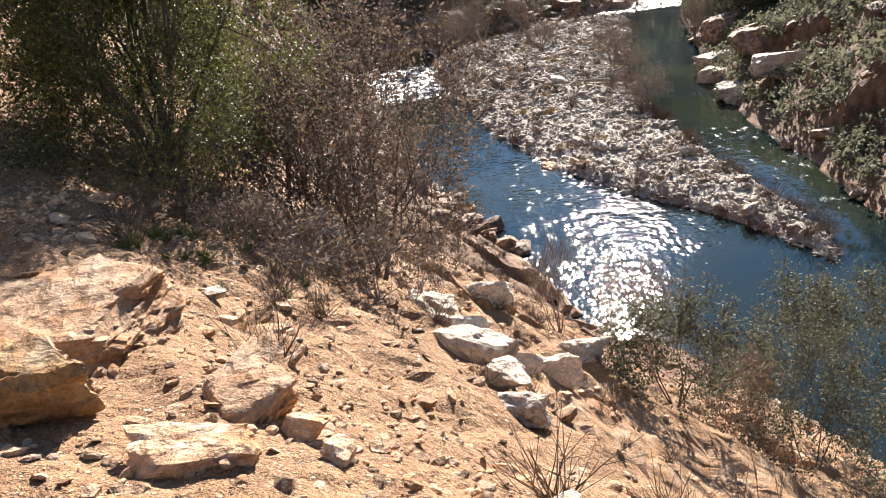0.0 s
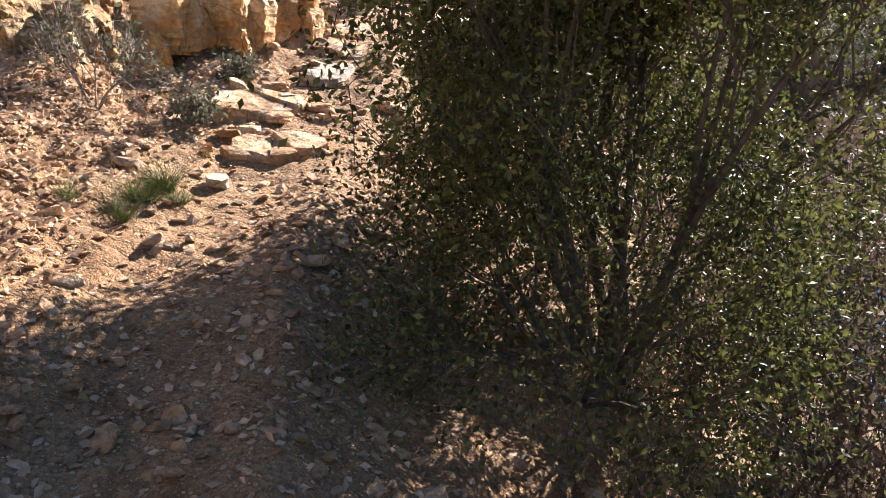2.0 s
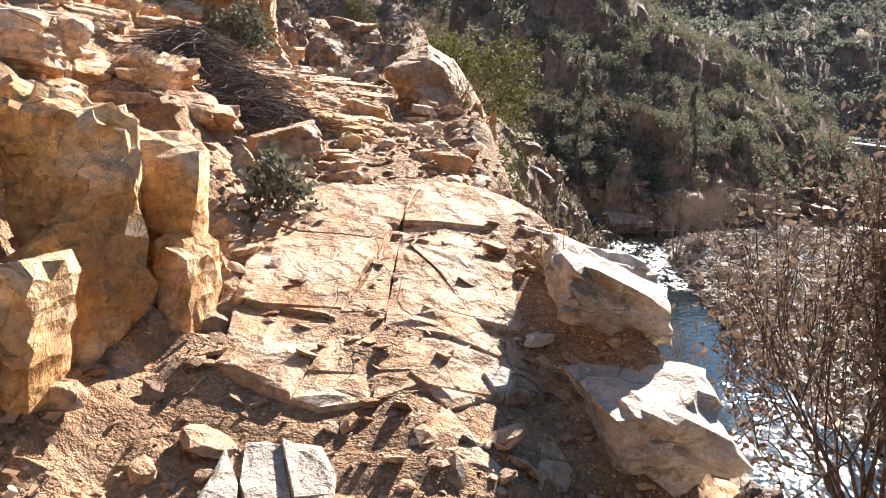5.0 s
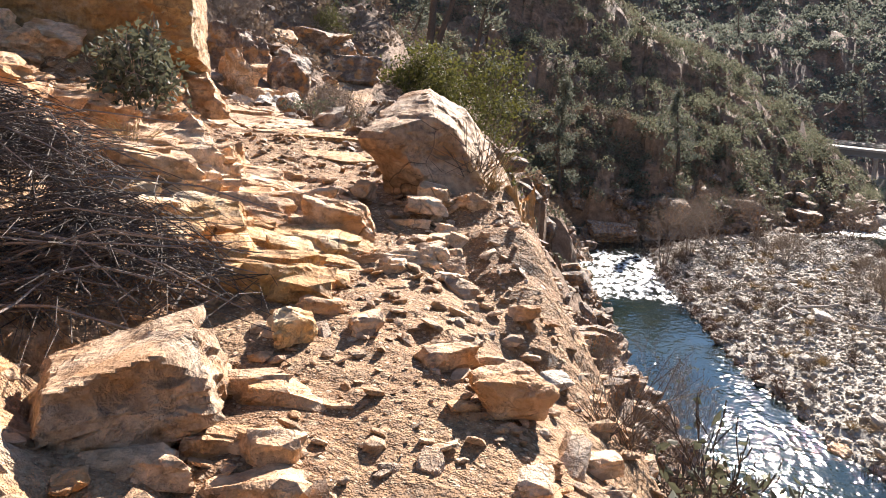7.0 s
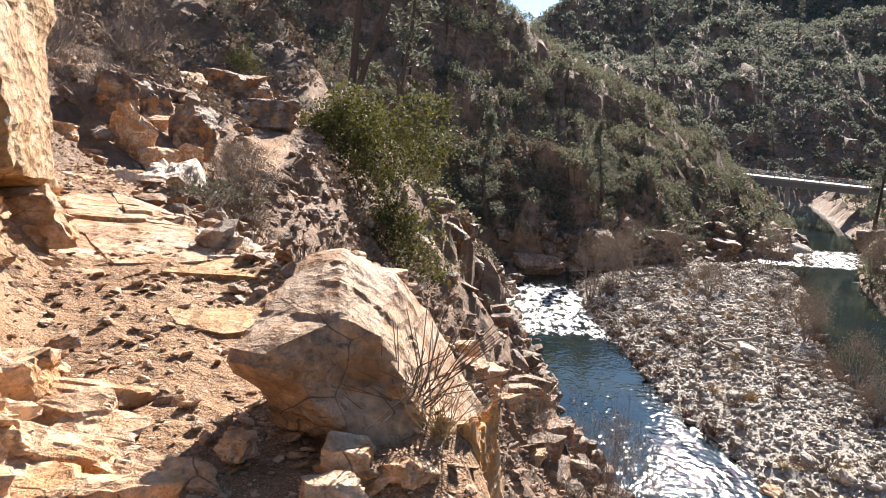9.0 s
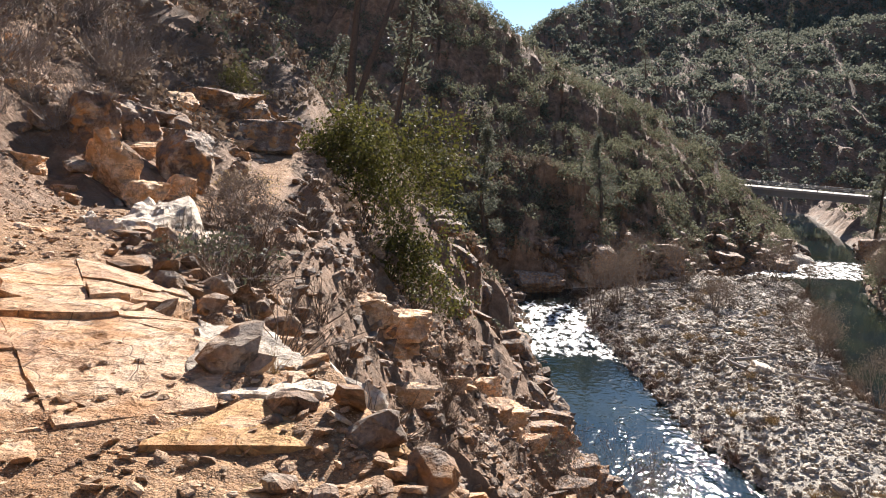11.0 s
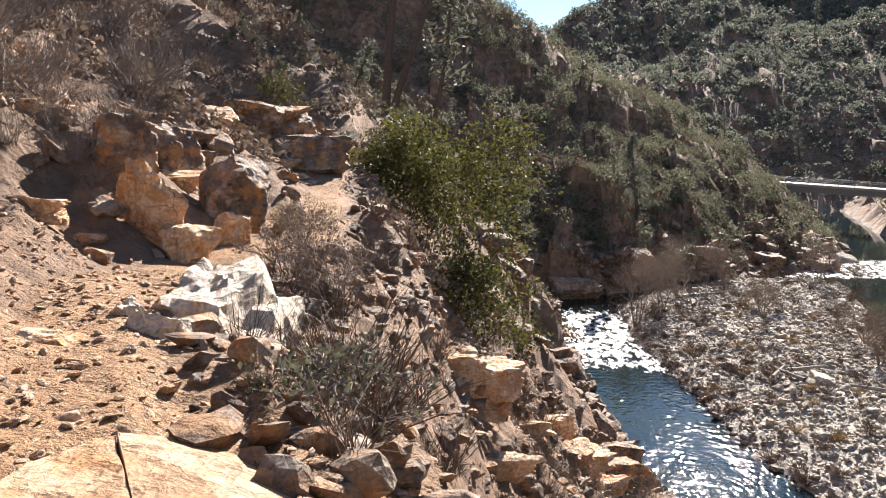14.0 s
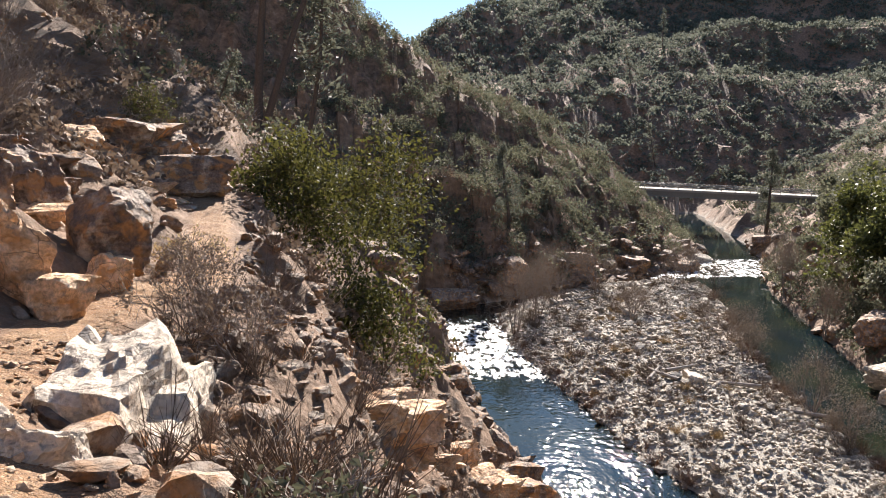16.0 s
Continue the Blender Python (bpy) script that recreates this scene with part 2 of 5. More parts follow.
def water_material():
    m, n, l, b = mat("river_water")
    p = world_pos(n)
    st = n.new("ShaderNodeVectorMath")
    st.operation = "MULTIPLY"
    st.inputs[1].default_value = (1.0, 0.45, 1.0)
    l.new(p, st.inputs[0])
    attr = n.new("ShaderNodeAttribute")
    attr.attribute_name = "foam_glint"
    fz = noise_tex(n, l, 1.6, 6, 0.75, st.outputs[0])
    ad = n.new("ShaderNodeMath")
    ad.operation = "ADD"
    l.new(attr.outputs["Fac"], ad.inputs[0])
    l.new(fz, ad.inputs[1])
    foam_glint = ramp(n, l, ad.outputs[0], [(0.86, (0, 0, 0)), (1.0, (1, 1, 1))])
    deep = ramp(n, l, noise_tex(n, l, 0.12, 3, 0.5, p), [(0.35, (0.005, 0.014, 0.019)), (0.65, (0.016, 0.022, 0.014))])
    l.new(mix(n, l, foam_glint, deep, (0.78, 0.80, 0.80)), b.inputs["Base Color"])
    rg = n.new("ShaderNodeMapRange")
    rg.inputs["To Min"].default_value, rg.inputs["To Max"].default_value = 0.05, 0.6
    l.new(foam_glint, rg.inputs["Value"])
    l.new(rg.outputs[0], b.inputs["Roughness"])
    b.inputs["IOR"].default_value = 1.33
    attr2 = n.new("ShaderNodeAttribute")
    attr2.attribute_name = "ripple"
    streak = ramp(n, l, noise_tex(n, l, 0.55, 5, 0.65, st.outputs[0]), [(0.42, (0.24, 0.24, 0.24)), (0.62, (1, 1, 1))])
    ruf = n.new("ShaderNodeMath")
    ruf.operation = "MULTIPLY"
    l.new(attr2.outputs["Fac"], ruf.inputs[0])
    l.new(streak, ruf.inputs[1])
    nb = n.new("ShaderNodeBump")
    nb.inputs["Distance"].default_value = 0.10
    l.new(ruf.outputs[0], nb.inputs["Strength"])
    l.new(noise_tex(n, l, 2.0, 2, 0.5, p), nb.inputs["Height"])
    nb2 = n.new("ShaderNodeBump")
    nb2.inputs["Distance"].default_value = 0.16
    l.new(ruf.outputs[0], nb2.inputs["Strength"])
    l.new(noise_tex(n, l, 0.9, 3, 0.6, st.outputs[0]), nb2.inputs["Height"])
    l.new(nb.outputs[0], nb2.inputs["Normal"])
    l.new(nb2.outputs[0], b.inputs["Normal"])
    return m


M_WATER = water_material()


def plain(name, c, rough, metal=0.0):
    m, n, l, b = mat(name)
    f = noise_tex(n, l, 3.0, 6, 0.7, world_pos(n))
    l.new(ramp(n, l, f, [(0.3, tuple(v * 0.7 for v in c)), (0.7, c)]), b.inputs["Base Color"])
    b.inputs["Roughness"].default_value, b.inputs["Metallic"].default_value = rough, metal
    return m


M_CONC, M_STEEL, M_WOOD = plain("weathered_concrete", (0.42, 0.40, 0.36), 0.85), plain("bridge_steel", (0.25, 0.25, 0.24), 0.6), plain("driftwood", (0.34, 0.30, 0.26), 0.85)

# ------------------------------------------------------------ mesh helpers
RNG = np.random.default_rng(7)


def mesh_np(name, verts, faces, material=None, smooth=False):
    """verts (n,3), faces (m,k) arrays of one face size."""
    verts, faces = np.asarray(verts, np.float32), np.asarray(faces, np.int32)
    me = bpy.data.meshes.new(name)
    k = faces.shape[1]
    me.vertices.add(len(verts))
    me.vertices.foreach_set("co", verts.ravel())
    me.loops.add(faces.size)
    me.loops.foreach_set("vertex_index", faces.ravel())
    me.polygons.add(len(faces))
    me.polygons.foreach_set("loop_start", np.arange(0, faces.size, k, dtype=np.int32))
    me.polygons.foreach_set("loop_total", np.full(len(faces), k, np.int32))
    me.polygons.foreach_set("use_smooth", np.full(len(faces), smooth, bool))
    if material:
        me.materials.append(material)
    me.update(calc_edges=True)
    return me


def part(name, me, parent=None, label=""):
    ob = new(name, me)
    if parent:
        ob.parent = parent
    return tagged(ob, label) if label else ob


def root(name, place, label, category, group="", kind=""):
    ob = new(name)
    ob.location = place
    ob.empty_display_size = 0.2
    return tagged(ob, label, category, group, kind)


def sphere_np(sub):
    bm = bmesh.new()
    bmesh.ops.create_icosphere(bm, subdivisions=sub, radius=1.0)
    v = np.array([q.co[:] for q in bm.verts])
    f = np.array([[q.index for q in face.verts] for face in bm.faces])
    bm.free()
    return v, f


SPH = {k: sphere_np(k) for k in (1, 2, 3, 4, 5)}


def wobble(p, freq, seed):
    """A cheap smooth random field in -1..1."""
    g = np.random.default_rng(seed)
    out = np.zeros(len(p))
    for k in range(5):
        w = g.normal(size=3) * freq * (1.0 + 0.7 * k)
        out += np.sin(p @ w + g.uniform(0, 6.28)) / (1 + 0.6 * k)
    return out / 2.4


def facets_np(planes, sub):
    """The surface of a solid bounded by planes (unit normals, distances from a point inside it)."""
    v, f = SPH[sub]
    n, d = planes
    dot = v @ n.T
    r = np.where(dot > 1e-3, d[None] / np.maximum(dot, 1e-3), 9.0).min(1)
    return v * np.minimum(r, 2.2)[:, None], f


def break_np(v, g, seed, size, amount):
    """Bedding steps, knocked-out corners and grain on a facetted block."""
    bed = np.array([0.25, 0.2, 1.0]) + g.normal(size=3) * 0.3
    bed /= np.linalg.norm(bed)
    s = v @ bed / (0.2 * size) + wobble(v, 1.5 / size, seed) * 0.25
    k = np.floor(s).astype(int)
    inset = g.uniform(-1, 0.55, 200)[np.clip(k + 100, 0, 199)]
    side = v - (v @ bed)[:, None] * bed
    v = v + side * (inset * 0.05 * amount)[:, None]
    pts = g.normal(size=(46, 3))
    pts *= size * g.uniform(0.55, 0.95, (46, 1)) / np.linalg.norm(pts, axis=1, keepdims=True)
    st = np.array([1.0, 1.7, 1.4])
    near = ((v * st)[:, None] - (pts * st)[None]) ** 2
    k = near.sum(2).argmin(1)
    step = g.uniform(-0.085, 0.02, 46)[k] + ((v - pts[k]) / size * (g.normal(size=pts.shape) * 0.10)[k]).sum(1)
    v = v * (1 + amount * step)[:, None]
    return v * (1 + amount * (wobble(v, 6 / size, seed + 1) * 0.008 + wobble(v, 19 / size, seed + 2) * 0.008 + g.normal(size=len(v)) * 0.006))[:, None]


def rock_np(size, seed, sub=3, cuts=14, tight=0.72):
    """An angular block with flat faces, split along its bedding. Base at z = 0, extent as given."""
    g = np.random.default_rng(seed)
    n = np.array([(1, 0, 0), (-1, 0, 0), (0, 1, 0), (0, -1, 0), (0, 0, 1), (0, 0, -1)], float) + g.normal(size=(6, 3)) * 0.22
    n = np.concatenate([n, g.normal(size=(max(4, cuts // 2), 3))])
    n /= np.linalg.norm(n, axis=1, keepdims=True)
    d = np.concatenate([g.uniform(0.55, 0.8, 6), g.uniform(tight - 0.04, 1.0, len(n) - 6)])
    v, f = facets_np((n, d), sub)
    if sub >= 3:
        v = break_np(v, g, seed, 0.8, 1.0)
    else:
        v = v * (1 + g.normal(size=len(v)) * 0.05)[:, None]
    ext = v.max(0) - v.min(0)
    v = (v - (v.max(0) + v.min(0)) / 2) / ext * np.asarray(size)
    v[:, 2] -= v[:, 2].min()
    return v, f


def sticks_np(a, b, ra, rb, sides=3):
    """Tapered prisms from points a to b."""
    a, b = np.asarray(a, float), np.asarray(b, float)
    ra, rb = np.broadcast_to(ra, len(a)), np.broadcast_to(rb, len(a))
    d = b - a
    d /= np.linalg.norm(d, axis=1, keepdims=True) + 1e-9
    ref = np.where(np.abs(d[:, 2:3]) > 0.9, [[1.0, 0, 0]], [[0, 0, 1.0]])
    u = np.cross(d, ref)
    u /= np.linalg.norm(u, axis=1, keepdims=True) + 1e-9
    w = np.cross(d, u)
    ang = np.arange(sides) * 2 * np.pi / sides
    ring = np.cos(ang)[None, :, None] * u[:, None] + np.sin(ang)[None, :, None] * w[:, None]
    v = np.concatenate([a[:, None] + ring * ra[:, None, None], b[:, None] + ring * rb[:, None, None]], 1)
    k = np.arange(sides)
    q = np.stack([k, (k + 1) % sides, (k + 1) % sides + sides, k + sides], 1)
    f = q[None] + (np.arange(len(a)) * 2 * sides)[:, None, None]
    return v.reshape(-1, 3), f.reshape(-1, 4)


def leaves_np(centres, size, g, flat=0.0, long=1.6, normal_from=None):
    """Small folded-free leaf quads at random turns, size may be an array."""
    c = np.asarray(centres, float)
    n = len(c)
    u = g.normal(size=(n, 3))
    if normal_from is not None:
        u = u + normal_from * 0.6
    u[:, 2] *= 1 - flat
    u /= np.linalg.norm(u, axis=1, keepdims=True) + 1e-9
    r = g.normal(size=(n, 3))
    w = np.cross(u, r)
    w /= np.linalg.norm(w, axis=1, keepdims=True) + 1e-9
    s = (np.broadcast_to(size, n) * g.uniform(0.6, 1.3, n))[:, None]
    t = np.cross(u, w)
    v = np.stack([c - u * s * long / 2, c + w * s * 0.42 - u * s * 0.05 + t * s * 0.1, c + u * s * long / 2, c - w * s * 0.42 + u * s * 0.05 + t * s * 0.1], 1)
    return v.reshape(-1, 3), np.arange(4 * n).reshape(-1, 4)


def join_np(parts):
    vs, fs, k = [], [], 0
    for v, f in parts:
        vs.append(v)
        fs.append(f + k)
        k += len(v)
    return np.concatenate(vs), np.concatenate(fs)


def branches(start, way, length, radius, depth, g, spread=0.6, lift=0.15, forks=3, bits=3, seg=None):
    """Segments (a, b, ra, rb, level) of a branching plant."""
    if seg is None:
        seg = []
    p, d, r = np.array(start, float), np.array(way, float), radius
    d /= np.linalg.norm(d)
    for i in range(bits):
        d = d + g.normal(size=3) * 0.16 + (0, 0, lift * 0.3)
        d /= np.linalg.norm(d)
        q = p + d * length / bits
        r2 = r * (0.82 if depth else 0.6)
        seg.append((p, q, r, r2, depth))
        p, r = q, r2
        if depth and i >= bits - 2:
            for _ in range(forks if i == bits - 1 else 1):
                e = d + g.normal(size=3) * spread + (0, 0, lift)
                branches(p, e, length * g.uniform(0.55, 0.8), r * 0.75, depth - 1, g, spread, lift, forks, bits, seg)
    return seg


def seg_np(seg, sides=3):
    a, b = np.array([s[0] for s in seg]), np.array([s[1] for s in seg])
    return sticks_np(a, b, np.array([s[2] for s in seg]), np.array([s[3] for s in seg]), sides)


# ------------------------------------------------------------ the lie of the land
WATER = -15.5
TY = [-12, 0, 3.2, 4.4, 6, 7.6, 8.7, 10, 11.3, 12, 13, 13.9, 15, 16.5, 17.9, 20, 22, 25, 28, 32, 36, 40, 45, 60, 100]
TX = [3.5, 0, -1.4, -2.2, -3.6, -4.5, -4.95, -5.4, -5.75, -5.95, -6.15, -6.42, -6.85, -7.5, -8.2, -9.3, -10.6, -12.1, -12.45, -12.1, -12.9, -13.6, -15.3, -18, -24]
TZ = [0.4, -0.05, -0.38, -0.42, -0.2, 0.04, 0.18, 0.42, 0.64, 0.80, 1.02, 1.20, 1.33, 1.44, 1.52, 1.68, 1.72, 1.65, 1.4, 1.22, 1.5, 1.95, 2.3, 3.4, 6]
# the shelf beside the trail: its fall to the outer side, and where it breaks off
SY = [2, 4, 8, 9.5, 11, 12.5, 13.8, 15.5, 17.3, 20, 23, 25, 28, 40]
SF = [0.30, 0.60, 0.55, 0.40, 0.40, 0.33, 0.08, 0.08, 0.10, 0.05, 0.42, 0.45, 0.40, 0.62]
SA = [1.6, 3.4, 3.8, 1.5, 1.0, 0.9, 0.8, 0.85, 1.25, 1.2, 1.5, 1.6, 1.6, 0.9]
SB = [3.0, 5.6, 6.5, 2.8, 1.9, 1.7, 1.6, 1.75, 2.0, 2.0, 3.4, 4.0, 4.0, 2.0]
LY = [-30, -5, 8, 18, 26, 32, 40, 48, 57, 67, 75, 86, 98, 109, 120, 135, 150, 175, 230, 400]
LX = [32, 22, 17, 13, 9.8, 5.4, 3.4, 0.6, -2.6, -3.3, -4.6, -6.7, -8.6, -5.2, 16, 31, 39.5, 46, 60, 110]
BY = [33.5, 37, 42, 47, 55, 68, 79, 90, 105, 118, 123]
BL = [17.2, 16.3, 14.2, 10.9, 6.9, 4.0, 2.5, 0.8, 0.5, 10, 27.5]
BR = [17.6, 18.9, 18.9, 18.5, 18.1, 18.2, 19.2, 21.8, 26, 29.0, 28]
RY = [-30, 20, 36, 48, 60, 77, 89, 114, 132, 143, 157, 230, 400]
RX = [62, 38, 21.5, 22.5, 23, 25.8, 28.8, 34.5, 41, 46, 50, 66, 116]


def smooth(a, lo, hi):
    t = np.clip((a - lo) / (hi - lo), 0, 1)
    return t * t * (3 - 2 * t)


def field(x, y, freq, seed):
    return wobble(np.stack([x, y, np.zeros_like(x)], -1).reshape(-1, 3), freq, seed).reshape(x.shape)


def cells(x, y, size, seed, stretch=(1.0, 1.0), turn=0.5):
    """Blocky relief: per vertex the random height and tilt of its nearest jittered cell, and the gap to the next cell."""
    c, s = math.cos(turn), math.sin(turn)
    u, w = (x * c + y * s) / size / stretch[0], (-x * s + y * c) / size / stretch[1]
    iu, iw = np.floor(u), np.floor(w)
    best, second, val = np.full(x.shape, 9.0), np.full(x.shape, 9.0), np.zeros(x.shape)

    def rnd(a, b, k):
        h = np.sin(a * 127.1 + b * 311.7 + k * 74.7 + seed) * 43758.5453
        return h - np.floor(h)

    for du in (-1, 0, 1):
        for dw in (-1, 0, 1):
            a, b = iu + du, iw + dw
            ox, oy = u - a - rnd(a, b, 1), w - b - rnd(a, b, 2)
            d = ox * ox + oy * oy
            h = rnd(a, b, 3) + (rnd(a, b, 4) - 0.5) * ox * 1.0 + (rnd(a, b, 5) - 0.5) * oy * 1.0
            near = d < best
            second = np.where(near, best, np.minimum(second, d))
            val = np.where(near, h, val)
            best = np.where(near, d, best)
    return val, np.sqrt(second) - np.sqrt(best)


def lines_at(y):
    return np.interp(y, TY, TX), np.interp(y, TY, TZ), np.interp(y, LY, LX), np.interp(y, BY, BL), np.interp(y, BY, BR), np.interp(y, RY, RX)


def base_height(x, y):
    """The land without its fine relief."""
    xt, zt, xl, bl, br, xr = lines_at(y)
    # below the trail: a bench, then a slope to the water
    u = np.clip((x - xt) / np.maximum(xl - xt, 1), 0, 1)
    drop = 1 - (1 - u) ** 1.32
    down = zt + (WATER - zt) * drop
    bench = zt - np.interp(y, SY, SF) * np.maximum(x - xt - 0.25, 0)
    down = down + (np.maximum(down, bench) - down) * (1 - smooth(x - xt, np.interp(y, SY, SA), np.interp(y, SY, SB)))
    # above the trail
    up = np.maximum(xt - x, 0)
    steep = np.interp(y, [6, 12, 14, 22, 26], [0.22, 0.27, 0.46, 0.46, 0.6])
    rise = 0.10 * np.minimum(up, 0.5) + steep * np.clip(up - 0.5, 0, 2.0) + 0.6 * np.clip(up - 2.5, 0, 2.5) + 0.80 * np.maximum(up - 5.0, 0)
    near = np.where(x > xt, down, zt + rise)
    # the far left bank
    slant = np.interp(y, [100, 109, 135, 150, 165], [0.97, 0.58, 0.6, 0.75, 0.97])
    d = np.maximum(xl - x, 0) * slant
    far = WATER + (np.interp(y, [50, 82, 105], [1.45, 1.35, 0.72]) * np.minimum(d, 12) + np.interp(y, [90, 140], [0.76, 0.66]) * np.maximum(d - 12, 0)) * (1 - 0.92 * smooth(y, 170, 270))
    z = near + (far - near) * smooth(y, 40, 56)
    z = np.minimum(z, 150)
    # channels and gravel bar
    bed = WATER - 0.9
    z = np.where(x > xl, WATER - 0.9 * smooth(x - xl, 0, 1.5), z)
    inbar = smooth(np.minimum(x - bl, br - x), -1.2, 1.2) * smooth(y, 32, 35) * (1 - smooth(y, 121, 125))
    hump = WATER + 0.25 + 0.10 * np.clip(np.minimum(x - bl, br - x), 0, 8)
    z = np.where((x > xl) & (x < xr), bed + (hump - bed) * inbar + np.where(x < xl + 1.5, 0.9 * (1 - smooth(x - xl, 0, 1.5)), 0), z)
    # right bank: low rocks, a terrace, then the hill
    r = np.maximum(x - xr, 0)
    right = WATER + 0.9 * np.minimum(r, 3.0) + np.interp(y, [60, 84], [0.75, 0.10]) * np.clip(r - 3, 0, 22) + 0.55 * np.maximum(r - 25, 0)
    z = np.where(x > xr, right, z)
    # the hills beyond the bridge
    hill = np.minimum((y - 225) * 0.45, 64 + (x - 18) * 0.85 + 14 * field(x, y, 0.006, 31))
    ridge = 20 * np.abs(field(x, y, 0.010, 5)) * smooth(y, 235, 330)
    far_hill = WATER + 4 + np.minimum(hill - ridge, 230)
    return np.where(y > 215, np.maximum(z, far_hill), z)


def masks(x, y):
    xt, zt, xl, bl, br, xr = lines_at(y)
    off = np.abs(x - xt)
    trail = (1 - smooth(off, 0.3, np.interp(y, [20, 24, 32], [0.9, 0.6, 0.45]))) * (1 - smooth(y, 36.5, 40))
    left = x < xl
    rough_zone = smooth(field(x, y, 0.5, 11) + field(x, y, 1.3, 12) * 0.6, -0.15, 0.35)
    up_rock = np.where((x < xt - 0.5) & (y > 7), rough_zone, 0.25 * rough_zone)
    down_rock = np.where(x > xt + 0.7, smooth(x - xt, 0.8, 2.5) * rough_zone * np.interp(y, [8, 13], [0.3, 1.0]), up_rock)
    return trail, left, down_rock, xt, xl, bl, br, xr


def land(x, y):
    x, y = np.asarray(x, float), np.asarray(y, float)
    shape = x.shape
    x, y = x.ravel(), y.ravel()
    z = base_height(x, y)
    trail, left, rk, xt, xl, bl, br, xr = masks(x, y)
    close = smooth(np.abs(x - xt), 0.3, 1.2)
    lf = left & (y < 130)
    z = z + np.where(lf, (0.05 + np.interp(y, [8, 12], [0.14, 0.30]) * close) * field(x, y, 0.8, 21) + (0.02 + 0.10 * close) * field(x, y, 2.6, 22) + 0.018 * field(x, y, 9, 23), 0)
    b1, g1 = cells(x, y, 0.85, 3.0, (1.0, 1.7))
    b2, g2 = cells(x, y, 0.28, 8.0, (1.0, 1.8), 0.7)
    b3, g3 = cells(x, y, 3.0, 5.0, (1.0, 1.6), 0.3)
    blocky = rk * (1 - 0.9 * trail) * np.interp(y, [4, 9, 12, 20, 25], [0.25, 0.35, 0.75, 0.7, 0.4]) * (1 - 0.8 * smooth(x - xt, 1.2, 2.4))
    z = z + np.where(lf, blocky * (0.34 * (b1 - 0.5) + 0.22 * (b2 - 0.5)) + 0.03 * (b2 - 0.5) * (1 - trail) * (1 - rk), 0)
    z = z + np.where(lf & (x > xt + 2), smooth(x - xt, 2, 6) * np.interp(y, [8, 14, 24], [0.2, 0.6, 0.7]) * (b3 - 0.5), 0)
    z = z + np.where(left & (y > 40), smooth(y, 40, 60) * (2.4 * field(x, y, 0.12, 41) + 1.3 * field(x, y, 0.4, 42) + 2.0 * (b3 - 0.5) + 0.9 * (cells(x, y, 1.4, 6.0)[0] - 0.5)) * smooth(xl - x, 1, 6), 0)
    ontop = (x > xl) & (x < xr) & (z > WATER)
    z = z + np.where(ontop, 0.18 * field(x, y, 0.7, 51) + 0.25 * (cells(x, y, 1.1, 9.0)[0] - 0.5) * 0.6, 0)
    z = z + np.where(x > xr, smooth(x - xr, 0.5, 4) * (2.6 * (b3 - 0.4) + 1.2 * field(x, y, 0.2, 52) + 0.9 * (b1 - 0.5)), 0)
    z = z + np.where(y > 215, smooth(y, 215, 280) * 3.0 * field(x, y, 0.05, 53), 0)
    return z.reshape(shape)


def land_at(x, y):
    return float(land(np.array([x]), np.array([y]))[0])


def steps(*runs):
    out = []
    for lo, hi, s in runs:
        out.append(np.arange(lo, hi, s))
    return np.concatenate(out + [np.array([runs[-1][1]])])


def build_ground():
    xs = steps((-420, -120, 20), (-120, -50, 4), (-50, -24, 1.0), (-24, -15, 0.35), (-15, -10.5, 0.10), (-10.5, -1, 0.065), (-1, 3, 0.12), (3, 12, 0.35), (12, 45, 0.55), (45, 110, 2.5), (110, 560, 12))
    ys = steps((-60, -6, 3), (-6, 1, 0.3), (1, 21, 0.065), (21, 30, 0.10), (30, 45, 0.22), (45, 80, 0.5), (80, 130, 0.8), (130, 260, 3), (260, 1150, 12))
    gx, gy = np.meshgrid(xs, ys)
    gz = land(gx, gy)
    nx, ny = len(xs), len(ys)
    k = np.arange(nx * ny).reshape(ny, nx)
    f = np.stack([k[:-1, :-1], k[:-1, 1:], k[1:, 1:], k[1:, :-1]], -1).reshape(-1, 4)
    me = mesh_np("ground", np.stack([gx, gy, gz], -1).reshape(-1, 3), f, M_GROUND, False)
    x, y = gx.ravel(), gy.ravel()
    trail, left, rk, xt, xl, bl, br, xr = masks(x, y)
    rock = np.where(left, rk * (1 - trail), 0.0)
    # right bank fully dark: the trees' shade is put into its ground colour
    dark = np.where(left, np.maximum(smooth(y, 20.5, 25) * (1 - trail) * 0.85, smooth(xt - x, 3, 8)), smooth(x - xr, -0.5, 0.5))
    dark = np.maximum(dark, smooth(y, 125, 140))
    gravel = np.where((x > xl) & (x < xr) & (y < 215), 1.0, 0.0)
    cover = np.stack([rock, dark, gravel, np.ones_like(rock)], -1).astype(np.float32)
    a = me.color_attributes.new("cover", "FLOAT_COLOR", "POINT")
    a.data.foreach_set("color", cover.ravel())
    tagged(new("ground", me), "tan dirt and rock canyon slope with a worn foot trail", "ground", kind="structure")


